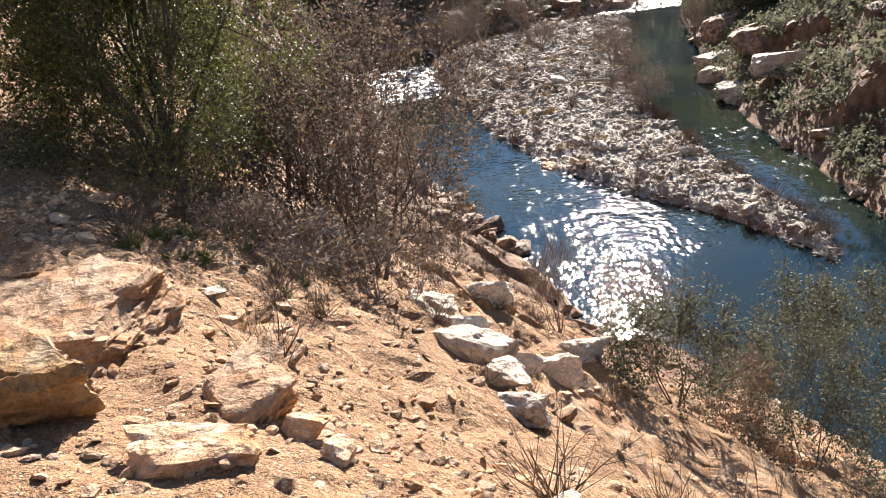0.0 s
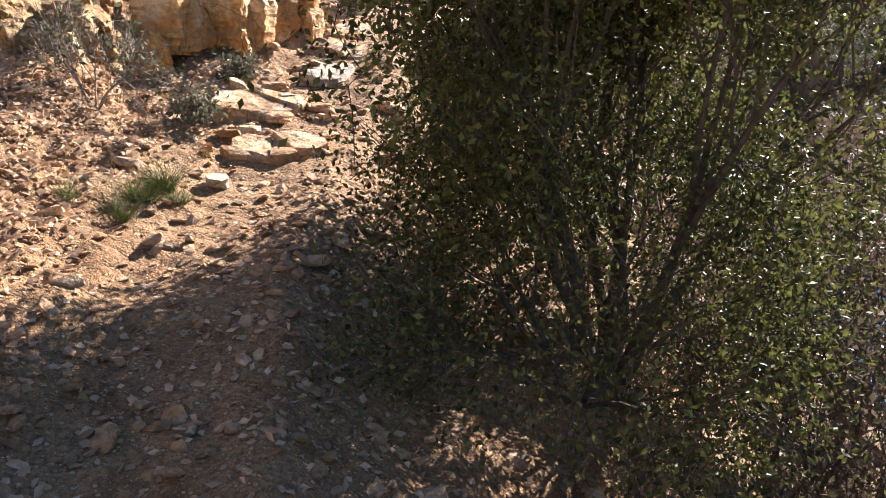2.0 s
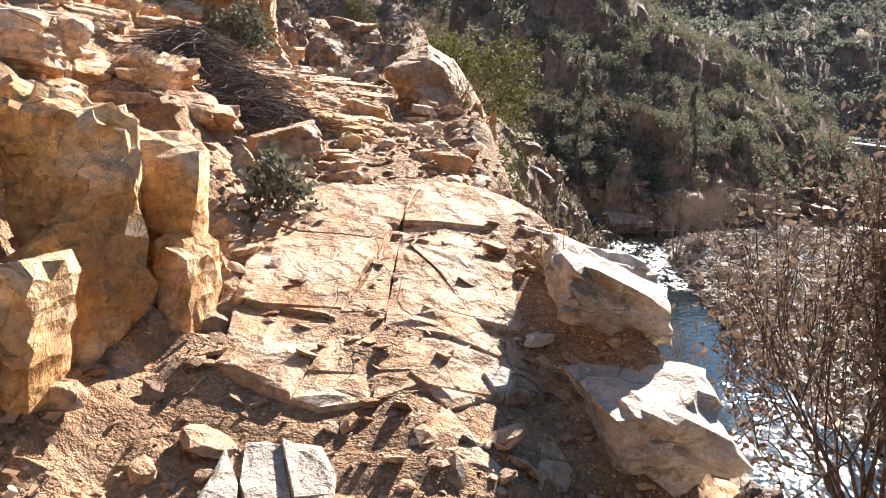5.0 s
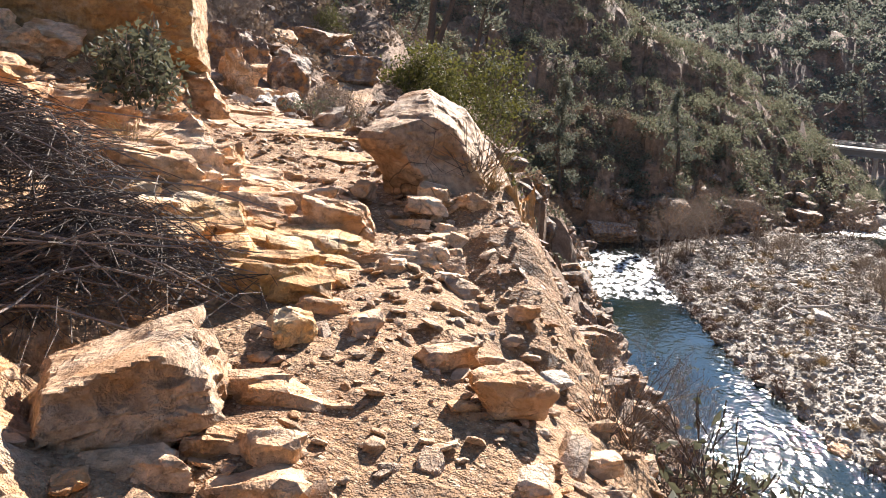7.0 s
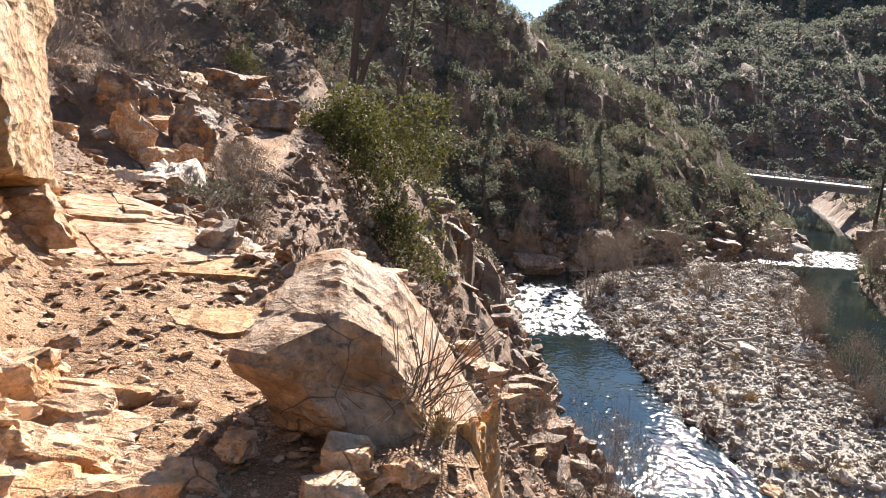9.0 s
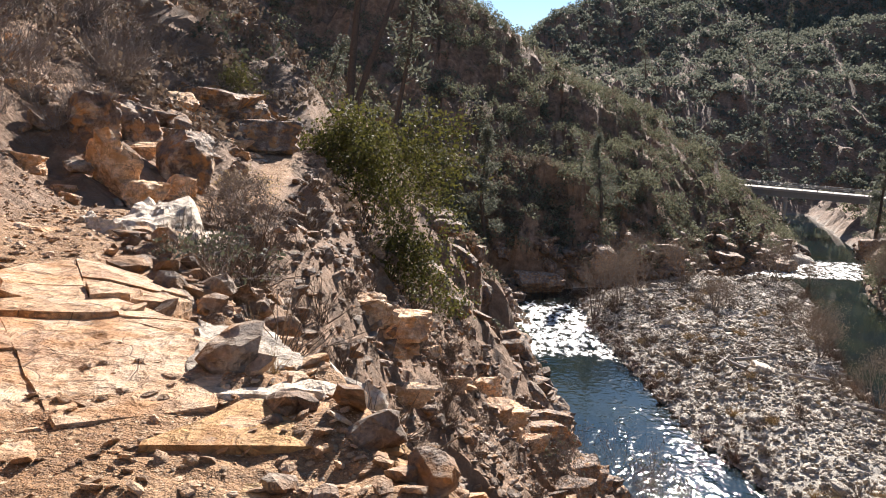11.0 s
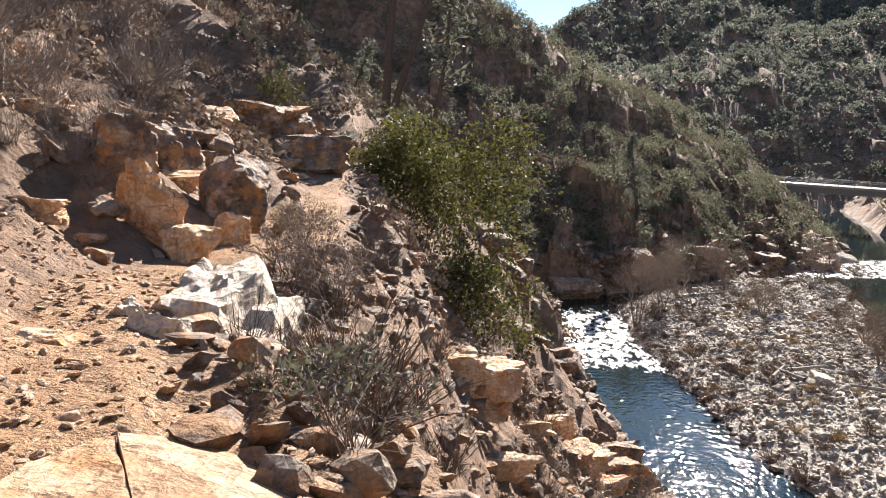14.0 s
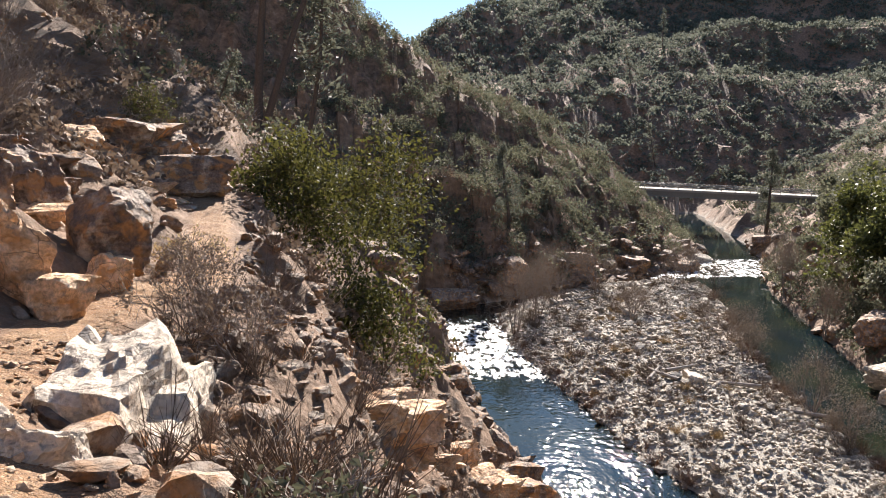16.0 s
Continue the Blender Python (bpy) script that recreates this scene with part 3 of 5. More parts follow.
def build_water():
    xs, ys = np.arange(-14, 90, 0.8), np.arange(-40, 260, 1.0)
    gx, gy = np.meshgrid(xs, ys)
    k = np.arange(gx.size).reshape(gx.shape)
    f = np.stack([k[:-1, :-1], k[:-1, 1:], k[1:, 1:], k[1:, :-1]], -1).reshape(-1, 4)
    me = mesh_np("water", np.stack([gx, gy, np.full_like(gx, WATER)], -1).reshape(-1, 3), f, M_WATER, True)
    x, y = gx.ravel(), gy.ravel()
    xt, zt, xl, bl, br, xr = lines_at(y)
    lft = (x < (bl + br) / 2)
    rapid = smooth(y, 78, 84) * (1 - smooth(y, 100, 112)) * lft
    rapid_glint = smooth(y, 36, 42) * (1 - smooth(y, 58, 66)) * (~lft) * 0.75
    rapid3 = smooth(y, 122, 127) * (1 - smooth(y, 140, 146))
    # right channel and near left reach: sun glitter painted white along with foam
    foam_glint = 0.41 * rapid + 0.36 * rapid_glint + 0.40 * rapid3 + 0.14 * lft * smooth(y, 33, 40) * (1 - smooth(y, 50, 60))
    ripple = 0.05 + np.interp(y, [38, 58, 72], [0.95, 0.92, 0.5]) * lft * smooth(y - 0.9 * (x - 11), 33.5, 38) + 0.4 * rapid + 0.35 * rapid_glint + 0.3 * rapid3
    for nm, val in (("foam_glint", foam_glint), ("ripple", np.clip(ripple, 0, 1))):
        a = me.attributes.new(nm, "FLOAT", "POINT")
        a.data.foreach_set("value", val.astype(np.float32))
    tagged(new("water", me), "dark green river with white rapids and sun glitter", "river", kind="structure")


build_ground()
build_water()

# ------------------------------------------------------------ rocks
def place_rock(name, x, y, size, seed, material, label, turn=0.0, tilt=(0.0, 0.0), sink=0.15, sub=4, cuts=16, z=None, parent=None, category="rock", group="", tight=0.72):
    v, f = rock_np(size, seed, sub, cuts, tight)
    me = mesh_np(name, v, f, material, False)
    ob = new(name, me)
    base = (land_at(x, y) if z is None else z) - sink * size[2]
    ob.matrix_world = pose(x, y, base, tilt[0], tilt[1], turn)
    if parent:
        ob.parent = parent
        return ob
    return tagged(ob, label, category, group)


def outcrop(name, place, blocks, material, label):
    """A rock mass of several blocks: rows of dx, dy, z, size x, y, z, turn, tilt."""
    r = root(name, place, label, "rock outcrop")
    for i, (dx, dy, dz, sx, sy, sz, turn, tl) in enumerate(blocks):
        v, f = rock_np((sx, sy, sz), int(abs(place[0] * 37 + place[1] * 91)) + i * 13, 4 if max(sx, sy) > 0.4 else 3, 6, 0.84)
        ob = part("block", mesh_np("block", v, f, material), r)
        ob.matrix_basis = pose(dx, dy, dz, tl, tl * 0.5, turn)
    return r


def cracked_slab(name, cx, cy, rx, ry, turn, cracks, seed, material, label, thick=0.14, lift=0.05):
    """A flat bed of rock, split by cracks into pieces that lie on the ground."""
    g = np.random.default_rng(seed)
    bm = bmesh.new()
    ang = np.linspace(0, 2 * np.pi, 15)[:-1]
    rad = g.uniform(0.82, 1.08, 14)
    ring = [bm.verts.new((math.cos(a) * rx * q, math.sin(a) * ry * q, 0)) for a, q in zip(ang, rad)]
    bm.faces.new(ring)
    for _ in range(cracks):
        a = g.choice([0.3, 1.75]) + g.normal() * 0.25
        off = (g.uniform(-0.75, 0.75) * rx, g.uniform(-0.75, 0.75) * ry, 0)
        bmesh.ops.bisect_plane(bm, geom=bm.verts[:] + bm.edges[:] + bm.faces[:], plane_co=off, plane_no=(math.cos(a), math.sin(a), 0))
    r = root(name, (cx, cy, land_at(cx, cy)), label, "rock slab")
    c, s = math.cos(radians(turn)), math.sin(radians(turn))
    z0 = land_at(cx, cy)
    for face in bm.faces:
        p = np.array([q.co[:2] for q in face.verts])
        if len(p) < 3 or face.calc_area() < 0.008:
            continue
        # rough the straight edges
        fine = []
        for i in range(len(p)):
            a, b = p[i], p[(i + 1) % len(p)]
            k = max(1, int(np.linalg.norm(b - a) / 0.16))
            for j in range(k):
                q = a + (b - a) * j / k
                fine.append(q + (g.normal(size=2) * 0.005 if j else 0))
        p = np.array(fine)
        m = p.mean(0)
        n = len(p)
        step = g.normal() * 0.014
        rings = []
        far = np.linalg.norm(p - m, axis=1).mean()
        for inset, h in ((0.0, -thick), (0.002, lift + step - 0.012), (0.006, lift + step), (0.5 * far, lift + step + 0.006)):
            q = m + (p - m) * (1 - inset / far)
            w = np.stack([q[:, 0] * c - q[:, 1] * s, q[:, 0] * s + q[:, 1] * c], 1)
            zz = base_height(cx + w[:, 0], cy + w[:, 1]) - z0 + h + g.normal(size=n) * 0.004
            rings.append(np.c_[w, zz])
        v = np.concatenate(rings + [[rings[-1].mean(0)]])
        k = np.arange(n)
        quads = [np.stack([k + i * n, (k + 1) % n + i * n, (k + 1) % n + (i + 1) * n, k + (i + 1) * n], 1) for i in range(3)]
        tri = np.stack([k + 3 * n, (k + 1) % n + 3 * n, np.full(n, 4 * n), np.full(n, 4 * n)], 1)
        me = bpy.data.meshes.new("piece")
        me.from_pydata(v.tolist(), [], [list(q) for q in np.concatenate(quads)] + [list(q[:3]) for q in tri])
        me.materials.append(material)
        part("piece", me, r)
    bm.free()
    return r


def rock_field(name, pts, sizes, material, label, category, seed, sub=1, flat=0.6, sink=0.25, parent=None):
    """Many small loose rocks in one mesh."""
    g = np.random.default_rng(seed)
    lib = [rock_np((1, 1, 1), seed * 31 + i, sub, 2, 0.75) for i in range(14)]
    vs, fs, k = [], [], 0
    which = g.integers(0, len(lib), len(pts))
    for i, (v0, f0) in enumerate(lib):
        sel = np.where(which == i)[0]
        n = len(sel)
        if not n:
            continue
        a = g.uniform(0, 6.28, n)
        s = np.asarray(sizes)[sel]
        sc = np.stack([s * g.uniform(0.8, 1.4, n), s * g.uniform(0.6, 1.0, n), s * flat * g.uniform(0.6, 1.3, n)], 1)
        v = v0[None] * sc[:, None]
        tl = g.normal(size=(n, 2)) * 0.25
        v[..., 2] += v[..., 0] * tl[:, :1] + v[..., 1] * tl[:, 1:] - (sink * sc[:, 2])[:, None]
        c, q = np.cos(a)[:, None], np.sin(a)[:, None]
        w = np.stack([v[..., 0] * c - v[..., 1] * q, v[..., 0] * q + v[..., 1] * c, v[..., 2]], -1) + np.asarray(pts)[sel][:, None]
        vs.append(w.reshape(-1, 3))
        fs.append((f0[None] + (np.arange(n) * len(v0))[:, None, None]).reshape(-1, 3) + k)
        k += n * len(v0)
    ob = new(name, mesh_np(name, np.concatenate(vs), np.concatenate(fs), material))
    return tagged(ob, label, category, kind="stuff")


def scatter(n, x0, x1, y0, y1, seed, keep=None):
    g = np.random.default_rng(seed)
    x, y = g.uniform(x0, x1, n), g.uniform(y0, y1, n)
    if keep is not None:
        ok = keep(x, y, g)
        x, y = x[ok], y[ok]
    return np.stack([x, y, land(x, y)], 1), g


def size_law(g, n, lo, hi, power=2.6):
    u = g.uniform(0, 1, n)
    return lo + (hi - lo) * u ** power


def boulder_by_trail():
    r = root("boulder", (-6.87, 17.2, 1.62), "large tan fractured boulder with a dark shaded foot beside the trail", "boulder")
    n = np.array([(-0.2, -0.23, 0.95), (0.5, -0.05, 0.85), (0.83, 0, 0.5), (0.45, -0.75, 0.35), (-0.3, -0.7, -0.65), (-0.95, 0.1, -0.2), (0, 1, 0.1), (0, 0, -1), (1, 0, 0), (0.1, -1, 0.25), (-0.4, 0.8, 0.5)], float)
    n /= np.linalg.norm(n, axis=1, keepdims=True)
    v, f = facets_np((n, np.array([0.41, 0.29, 0.22, 0.40, 0.38, 0.31, 0.85, 0.6, 0.5, 0.62, 0.6])), 5)
    part("main_block", mesh_np("main_block", break_np(v, np.random.default_rng(41), 41, 0.6, 0.6), f, M_TAN), r)
    rows = [(0.44, -0.12, -0.62, 0.22, 0.5, 0.58, 14, (0, -12), 502, M_ORANGE, "split_face"), (0.6, 0.1, -0.75, 0.2, 0.4, 0.64, 24, (0, -12), 503, M_ORANGE, "split_face"),
            (0.06, -0.62, -0.16, 0.22, 0.18, 0.13, 10, (6, 6), 504, M_TAN, "chip"), (0.28, -0.66, -0.18, 0.2, 0.16, 0.12, 60, (4, 10), 505, M_TAN, "chip"), (0.05, -0.85, -0.17, 0.24, 0.16, 0.10, 30, (0, 0), 506, M_TAN, "chip"), (-0.34, -0.62, -0.16, 0.17, 0.14, 0.12, 70, (0, 0), 507, M_TAN, "chip")]
    for dx, dy, dz, sx, sy, sz, turn, tl, seed, m, nm in rows:
        v, f = rock_np((sx, sy, sz), seed, 4, 10, 0.78)
        ob = part(nm, mesh_np(nm, v, f, m), r)
        ob.matrix_basis = pose(dx, dy, dz, tl[0], tl[1], turn)


def row_blocks(g, n, x0, x1, y0, y1, size, origin, leanx=0.0):
    out = []
    for _ in range(n):
        x, y = g.uniform(x0, x1), g.uniform(y0, y1)
        s = size * g.uniform(0.55, 1.25)
        z = land_at(x, y) - origin[2] - s * 0.35
        out.append((x - origin[0], y - origin[1], z, s * g.uniform(1.1, 2.5), s * g.uniform(0.6, 1.3), s * g.uniform(0.5, 0.95), g.normal() * 10 + 14, g.normal() * 6 + leanx))
    return out


def build_rocks():
    g = np.random.default_rng(21)
    boulder_by_trail()
    n = np.array([(0.98, -0.12, 0.06), (-0.12, -0.98, -0.14), (0.1, -0.12, 1), (0.12, -0.2, -1), (0, 1, 0), (-1, 0, 0), (0.5, -0.2, 0.9)], float)
    v, f = facets_np((n / np.linalg.norm(n, axis=1, keepdims=True), np.array([0.62, 0.68, 0.75, 0.55, 0.8, 0.9, 0.82])), 5)
    ob = new("boulder", mesh_np("boulder", break_np(v, np.random.default_rng(77), 77, 0.9, 0.45), f, M_ORANGE))
    ob.matrix_world = pose(-9.84, 18.56, 2.64, 0, 0, 28)
    tagged(ob, "large square ochre boulder with an overhanging shaded underside", "boulder")
    place_rock("boulder", -9.55, 18.1, (0.8, 0.7, 0.6), 79, M_TAN, "tan rock wedged under the ochre boulder", 40, (0, 8), 0.2, z=1.72)
    place_rock("boulder", -10.2, 18.5, (0.9, 0.9, 0.6), 80, M_TAN, "tan rock wedged under the ochre boulder", 10, (0, 8), 0.2, z=1.85)
    # at the start of the walk
    place_rock("boulder", -2.05, 3.98, (1.3, 1.35, 0.55), 101, M_TAN, "broad pale tan boulder with cracked orange edges", 25, (5, 6), 0.42, 5, 6, tight=0.9)
    place_rock("boulder", -1.85, 3.02, (0.72, 0.5, 0.42), 102, M_ORANGE, "angular ochre and grey boulder on dirt", 5, (0, 5), 0.25, 5)
    place_rock("boulder", -2.85, 3.75, (0.7, 0.7, 0.7), 103, M_WHITE, "pale angular boulder beside the trail", 50, (0, 0), 0.3)
    place_rock("boulder", -0.88, 3.25, (0.42, 0.62, 0.28), 104, M_TAN, "tan broken rock lying on dirt", -35, (8, 4), 0.3, 5)
    place_rock("boulder", -0.66, 2.95, (0.2, 0.24, 0.15), 105, M_TAN, "small angular tan rock on dirt", 70, (0, 10), 0.2)
    place_rock("boulder", -1.0, 2.62, (0.5, 0.3, 0.16), 106, M_TAN, "flat tan rock on dirt", 10, (5, 0), 0.3)
    # pale ledge that steps down the slope below the start
    for i, (x, y, s) in enumerate([(-0.85, 9.1, 0.8), (-0.62, 8.4, 0.75), (-0.32, 7.7, 0.75), (-0.08, 7.05, 0.7), (0.1, 6.4, 0.7), (0.25, 5.75, 0.65), (0.35, 5.1, 0.5), (-0.45, 11.6, 1.0), (0.9, 12.2, 0.8), (1.6, 13.5, 1.1), (2.6, 15.5, 1.2), (0.7, 15.8, 1.1)]):
        place_rock("ledge_rock", x, y, (s * 0.62, s * 1.1, s * 0.55), 130 + i, M_WHITE, "pale weathered ledge rock on the slope", 20 + 7 * i, (0, 20), 0.45, 4, group="pale ledge below the trail")
    # outcrop above the trail
    o = (-7.2, 11.3, land_at(-7.2, 11.3))
    r = outcrop("rock_outcrop", o, [(0.2, 0.45, -0.35, 0.55, 0.5, 0.95, 20, 3), (0.42, 0.2, -0.4, 0.36, 0.42, 0.8, 8, 2), (0.30, -0.35, -0.4, 0.42, 0.55, 0.75, 14, -2), (0.36, 0.78, -0.35, 0.4, 0.36, 0.8, 15, 3), (0.05, -1.0, -0.35, 0.5, 0.6, 0.6, 10, 4),
                                (-0.1, 0.1, 0.15, 0.5, 0.5, 0.45, 30, 5), (-0.3, 1.0, -0.2, 0.6, 0.6, 0.8, 30, -4), (0.55, 0.62, -0.35, 0.26, 0.3, 0.5, 20, 3), (0.3, -0.85, -0.3, 0.3, 0.35, 0.45, 30, 0), (0.45, -0.1, -0.3, 0.25, 0.3, 0.45, 0, 2)], M_ORANGE, "tan and orange jointed rock outcrop above the trail")
    for dx, dy, dz, size, turn, tilt, seed in [(-0.35, -0.15, -0.75, (1.5, 2.3, 1.55), 20, (4, -22), 61), (-0.9, -0.6, -0.7, (1.6, 2.6, 1.8), 16, (0, -22), 62), (-1.0, 0.9, -0.6, (1.6, 1.8, 1.6), 25, (-4, -20), 63)]:
        v, f = rock_np(size, seed, 5, 8, 0.82)
        ob = part("main_block", mesh_np("main_block", v, f, M_TAN), r)
        ob.matrix_basis = pose(dx, dy, dz, tilt[0], tilt[1], turn)
    o = (-7.35, 9.8, land_at(-7.35, 9.8))
    r = root("rock_outcrop", o, "pale ochre rock sloping down into leaf litter", "rock outcrop")
    for dx, dy, dz, size, turn, tilt, seed in [(-0.1, 0.0, -0.35, (1.2, 1.0, 0.75), 10, (-6, -26), 71), (-0.6, -0.5, -0.2, (1.3, 1.1, 0.9), 0, (-4, -24), 72), (0.25, 0.35, -0.3, (0.5, 0.5, 0.5), 30, (0, -20), 73), (0.2, -0.45, -0.3, (0.5, 0.55, 0.5), 15, (0, -22), 74), (-0.7, 0.5, -0.1, (1.0, 0.9, 0.8), 20, (0, -24), 75)]:
        v, f = rock_np(size, seed, 5 if size[0] > 0.6 else 4, 6, 0.88)
        ob = part("block", mesh_np("block", v, f, M_ORANGE), r)
        ob.matrix_basis = pose(dx, dy, dz, tilt[0], tilt[1], turn)
    # stepped ledges left of the trail
    for (x0, x1, y0, y1, n, s, m) in [(-8.0, -6.95, 15.0, 15.7, 40, 0.2, M_ORANGE), (-8.6, -7.15, 15.6, 16.5, 44, 0.27, M_TAN), (-7.3, -6.5, 15.3, 16.3, 22, 0.1, M_TAN), (-9.2, -7.8, 16.2, 17.0, 26, 0.26, M_TAN), (-9.6, -8.2, 14.6, 16.2, 24, 0.36, M_TAN),
                                      (-8.4, -7.5, 12.9, 13.9, 12, 0.26, M_TAN), (-9.6, -8.2, 12.2, 14.2, 20, 0.42, M_TAN), (-10.8, -9.5, 16.5, 20.0, 26, 0.4, M_TAN), (-9.6, -8.0, 10.2, 12.2, 18, 0.5, M_TAN), (-7.0, -6.6, 13.75, 14.3, 12, 0.12, M_TAN)]:
        o = ((x0 + x1) / 2, (y0 + y1) / 2, land_at((x0 + x1) / 2, (y0 + y1) / 2))
        outcrop("rock_ledge", o, row_blocks(g, n, x0, x1, y0, y1, s, o, 4), m, "stepped tan rock ledge with split blocks")
    place_rock("boulder", -7.08, 13.98, (0.56, 0.46, 0.30), 210, M_TAN, "rounded tan boulder with a shaded hollow beneath", 30, (0, -8), 0.05, 5)
    place_rock("boulder", -6.15, 14.42, (0.26, 0.2, 0.14), 211, M_TAN, "square tan block on a rock slab", 20, (0, 0), 0.15)
    place_rock("boulder", -6.9, 14.6, (0.2, 0.16, 0.12), 212, M_ORANGE, "ochre block beside the trail", 50, (0, 0), 0.15)
    for i, (x, y, s) in enumerate([(-6.9, 14.9, 0.24), (-6.7, 14.8, 0.2), (-6.95, 15.05, 0.16), (-6.2, 15.35, 0.2), (-6.55, 15.6, 0.2), (-5.9, 14.4, 0.22), (-5.65, 14.1, 0.26), (-6.05, 14.0, 0.18)]):
        place_rock("stone", x, y, (s * 0.75, s * 0.55, s * 0.35), 220 + i, M_TAN, "small tan stone on the dirt trail", 40 * i, (0, 0), 0.2, 3, group="stones on the trail")
    for i, (x, y, s) in enumerate([(-5.1, 10.55, 0.34), (-5.55, 10.2, 0.32), (-5.35, 10.0, 0.26), (-5.65, 9.75, 0.34), (-5.9, 10.2, 0.3), (-5.75, 9.45, 0.32), (-6.15, 9.9, 0.28), (-6.2, 10.5, 0.36), (-5.15, 9.6, 0.22), (-6.3, 9.35, 0.22)]):
        place_rock("stone", x, y, (s * 0.8, s * 0.6, s * 0.26), 240 + i, M_TAN, "flat tan stone embedded in the trail", 33 * i, (0, 4), 0.25, 3, group="flat stones on the trail")
    cracked_slab("rock_slab", -5.97, 11.12, 0.22, 0.36, 15, 4, 11, M_WHITE, "pale grey cracked slab beside the trail", 0.3, 0.03)
    cracked_slab("rock_slab", -5.95, 9.95, 0.4, 0.3, 35, 4, 12, M_TAN, "flat ochre slab split in layers on the trail", 0.3, 0.03)
    cracked_slab("rock_slab", -5.35, 9.2, 0.36, 0.26, 20, 3, 13, M_TAN, "flat ochre slab split in layers on the trail", 0.3, 0.03)
    # slabs that floor the trail
    cracked_slab("rock_slab", -6.0, 12.75, 0.85, 1.2, 10, 8, 5, M_TAN, "tan cracked bedrock slab across the trail", 0.3, 0.045)
    cracked_slab("rock_slab", -5.48, 11.72, 0.28, 0.33, 30, 4, 6, M_TAN, "tan split slab on the trail", 0.25, 0.04)
    cracked_slab("rock_slab", -9.15, 19.6, 0.85, 1.25, 25, 7, 8, M_TAN, "tan cracked bedrock slab across the trail", 0.35, 0.015)
    cracked_slab("rock_slab", -9.9, 21.3, 0.6, 0.8, 10, 4, 9, M_TAN, "tan split slab in the dirt trail", 0.3, 0.015)
    cracked_slab("rock_slab", -7.9, 18.7, 0.55, 0.8, 20, 3, 10, M_ORANGE, "ochre slab beside the boulder", 0.3, 0.03)
    # pale rim along the outer edge
    for i, (x, y, s, m) in enumerate([(-5.2, 12.75, 0.7, M_WHITE), (-5.0, 12.2, 0.75, M_WHITE), (-4.8, 11.6, 0.75, M_WHITE), (-4.6, 11.0, 0.7, M_WHITE), (-5.3, 13.3, 0.6, M_WHITE), (-5.0, 14.2, 0.5, M_TAN), (-5.1, 15.2, 0.55, M_TAN), (-5.3, 16.0, 0.6, M_TAN),
                                   (-8.35, 20.2, 0.55, M_WHITE), (-8.15, 19.5, 0.5, M_WHITE), (-7.95, 20.6, 0.6, M_WHITE), (-7.6, 19.6, 0.55, M_TAN), (-7.0, 18.9, 0.6, M_TAN), (-8.9, 21.6, 0.45, M_TAN)]):
        place_rock("rim_rock", x, y, (s * 0.8, s * 1.5, s * 0.5), 300 + i, m, "pale rock along the outer edge of the trail", 15 + 9 * i, (0, 16), 0.78, 4, group="rim rocks")
    place_rock("rim_rock", -8.62, 20.25, (0.75, 1.5, 0.7), 330, M_WHITE, "pale tan bedrock corner at the trail's outer edge", 22, (0, 6), 0.0, 5, 6, z=0.98, group="rim rocks", tight=0.92)
    place_rock("rim_rock", -8.2, 21.0, (0.45, 0.6, 0.6), 331, M_WHITE, "pale block below the bedrock corner", 40, (0, 12), 0.0, 4, z=0.72, group="rim rocks")
    # pale rock past the slab
    o = (-11.25, 25.4, 0.55)
    outcrop("rock_outcrop", o, [(-0.1, 0.25, 0.0, 0.95, 1.7, 1.25, 8, 3), (0.25, 0.0, -0.2, 0.62, 1.1, 1.15, 14, 4), (0.05, 1.3, -0.1, 0.8, 1.2, 0.95, 5, 5), (-0.05, -0.7, 0.1, 0.6, 0.5, 0.75, 20, 3), (0.22, -0.75, 0.0, 0.36, 0.4, 0.7, 10, 3), (0.35, -0.45, -0.2, 0.3, 0.4, 0.75, 15, 3),
                                (-0.02, -1.0, 0.3, 0.3, 0.25, 0.42, 15, 6), (0.2, -1.1, 0.15, 0.28, 0.25, 0.4, 40, 0)], M_WHITE, "white and grey marbled rock below the trail")
    for x, y, z, size, turn, tilt, seed in [(-11.22, 23.85, 1.30, (0.34, 0.2, 0.5), 35, (0, 14), 351), (-11.0, 24.05, 1.3, (0.3, 0.2, 0.46), 10, (0, -12), 352), (-11.45, 24.2, 1.45, (0.26, 0.2, 0.36), 60, (6, 0), 353), (-11.5, 23.35, 1.45, (0.5, 0.35, 0.32), 20, (0, 4), 354), (-10.85, 23.75, 1.35, (0.26, 0.24, 0.22), 0, (0, 0), 355), (-11.75, 23.0, 1.5, (0.6, 0.4, 0.28), 10, (0, 3), 356)]:
        place_rock("shard", x, y, size, seed, M_WHITE if seed < 354 else M_TAN, "upright pointed rock shard beside the trail", turn, tilt, 0.0, 4, 12, z=z, group="rock shards beside the trail")
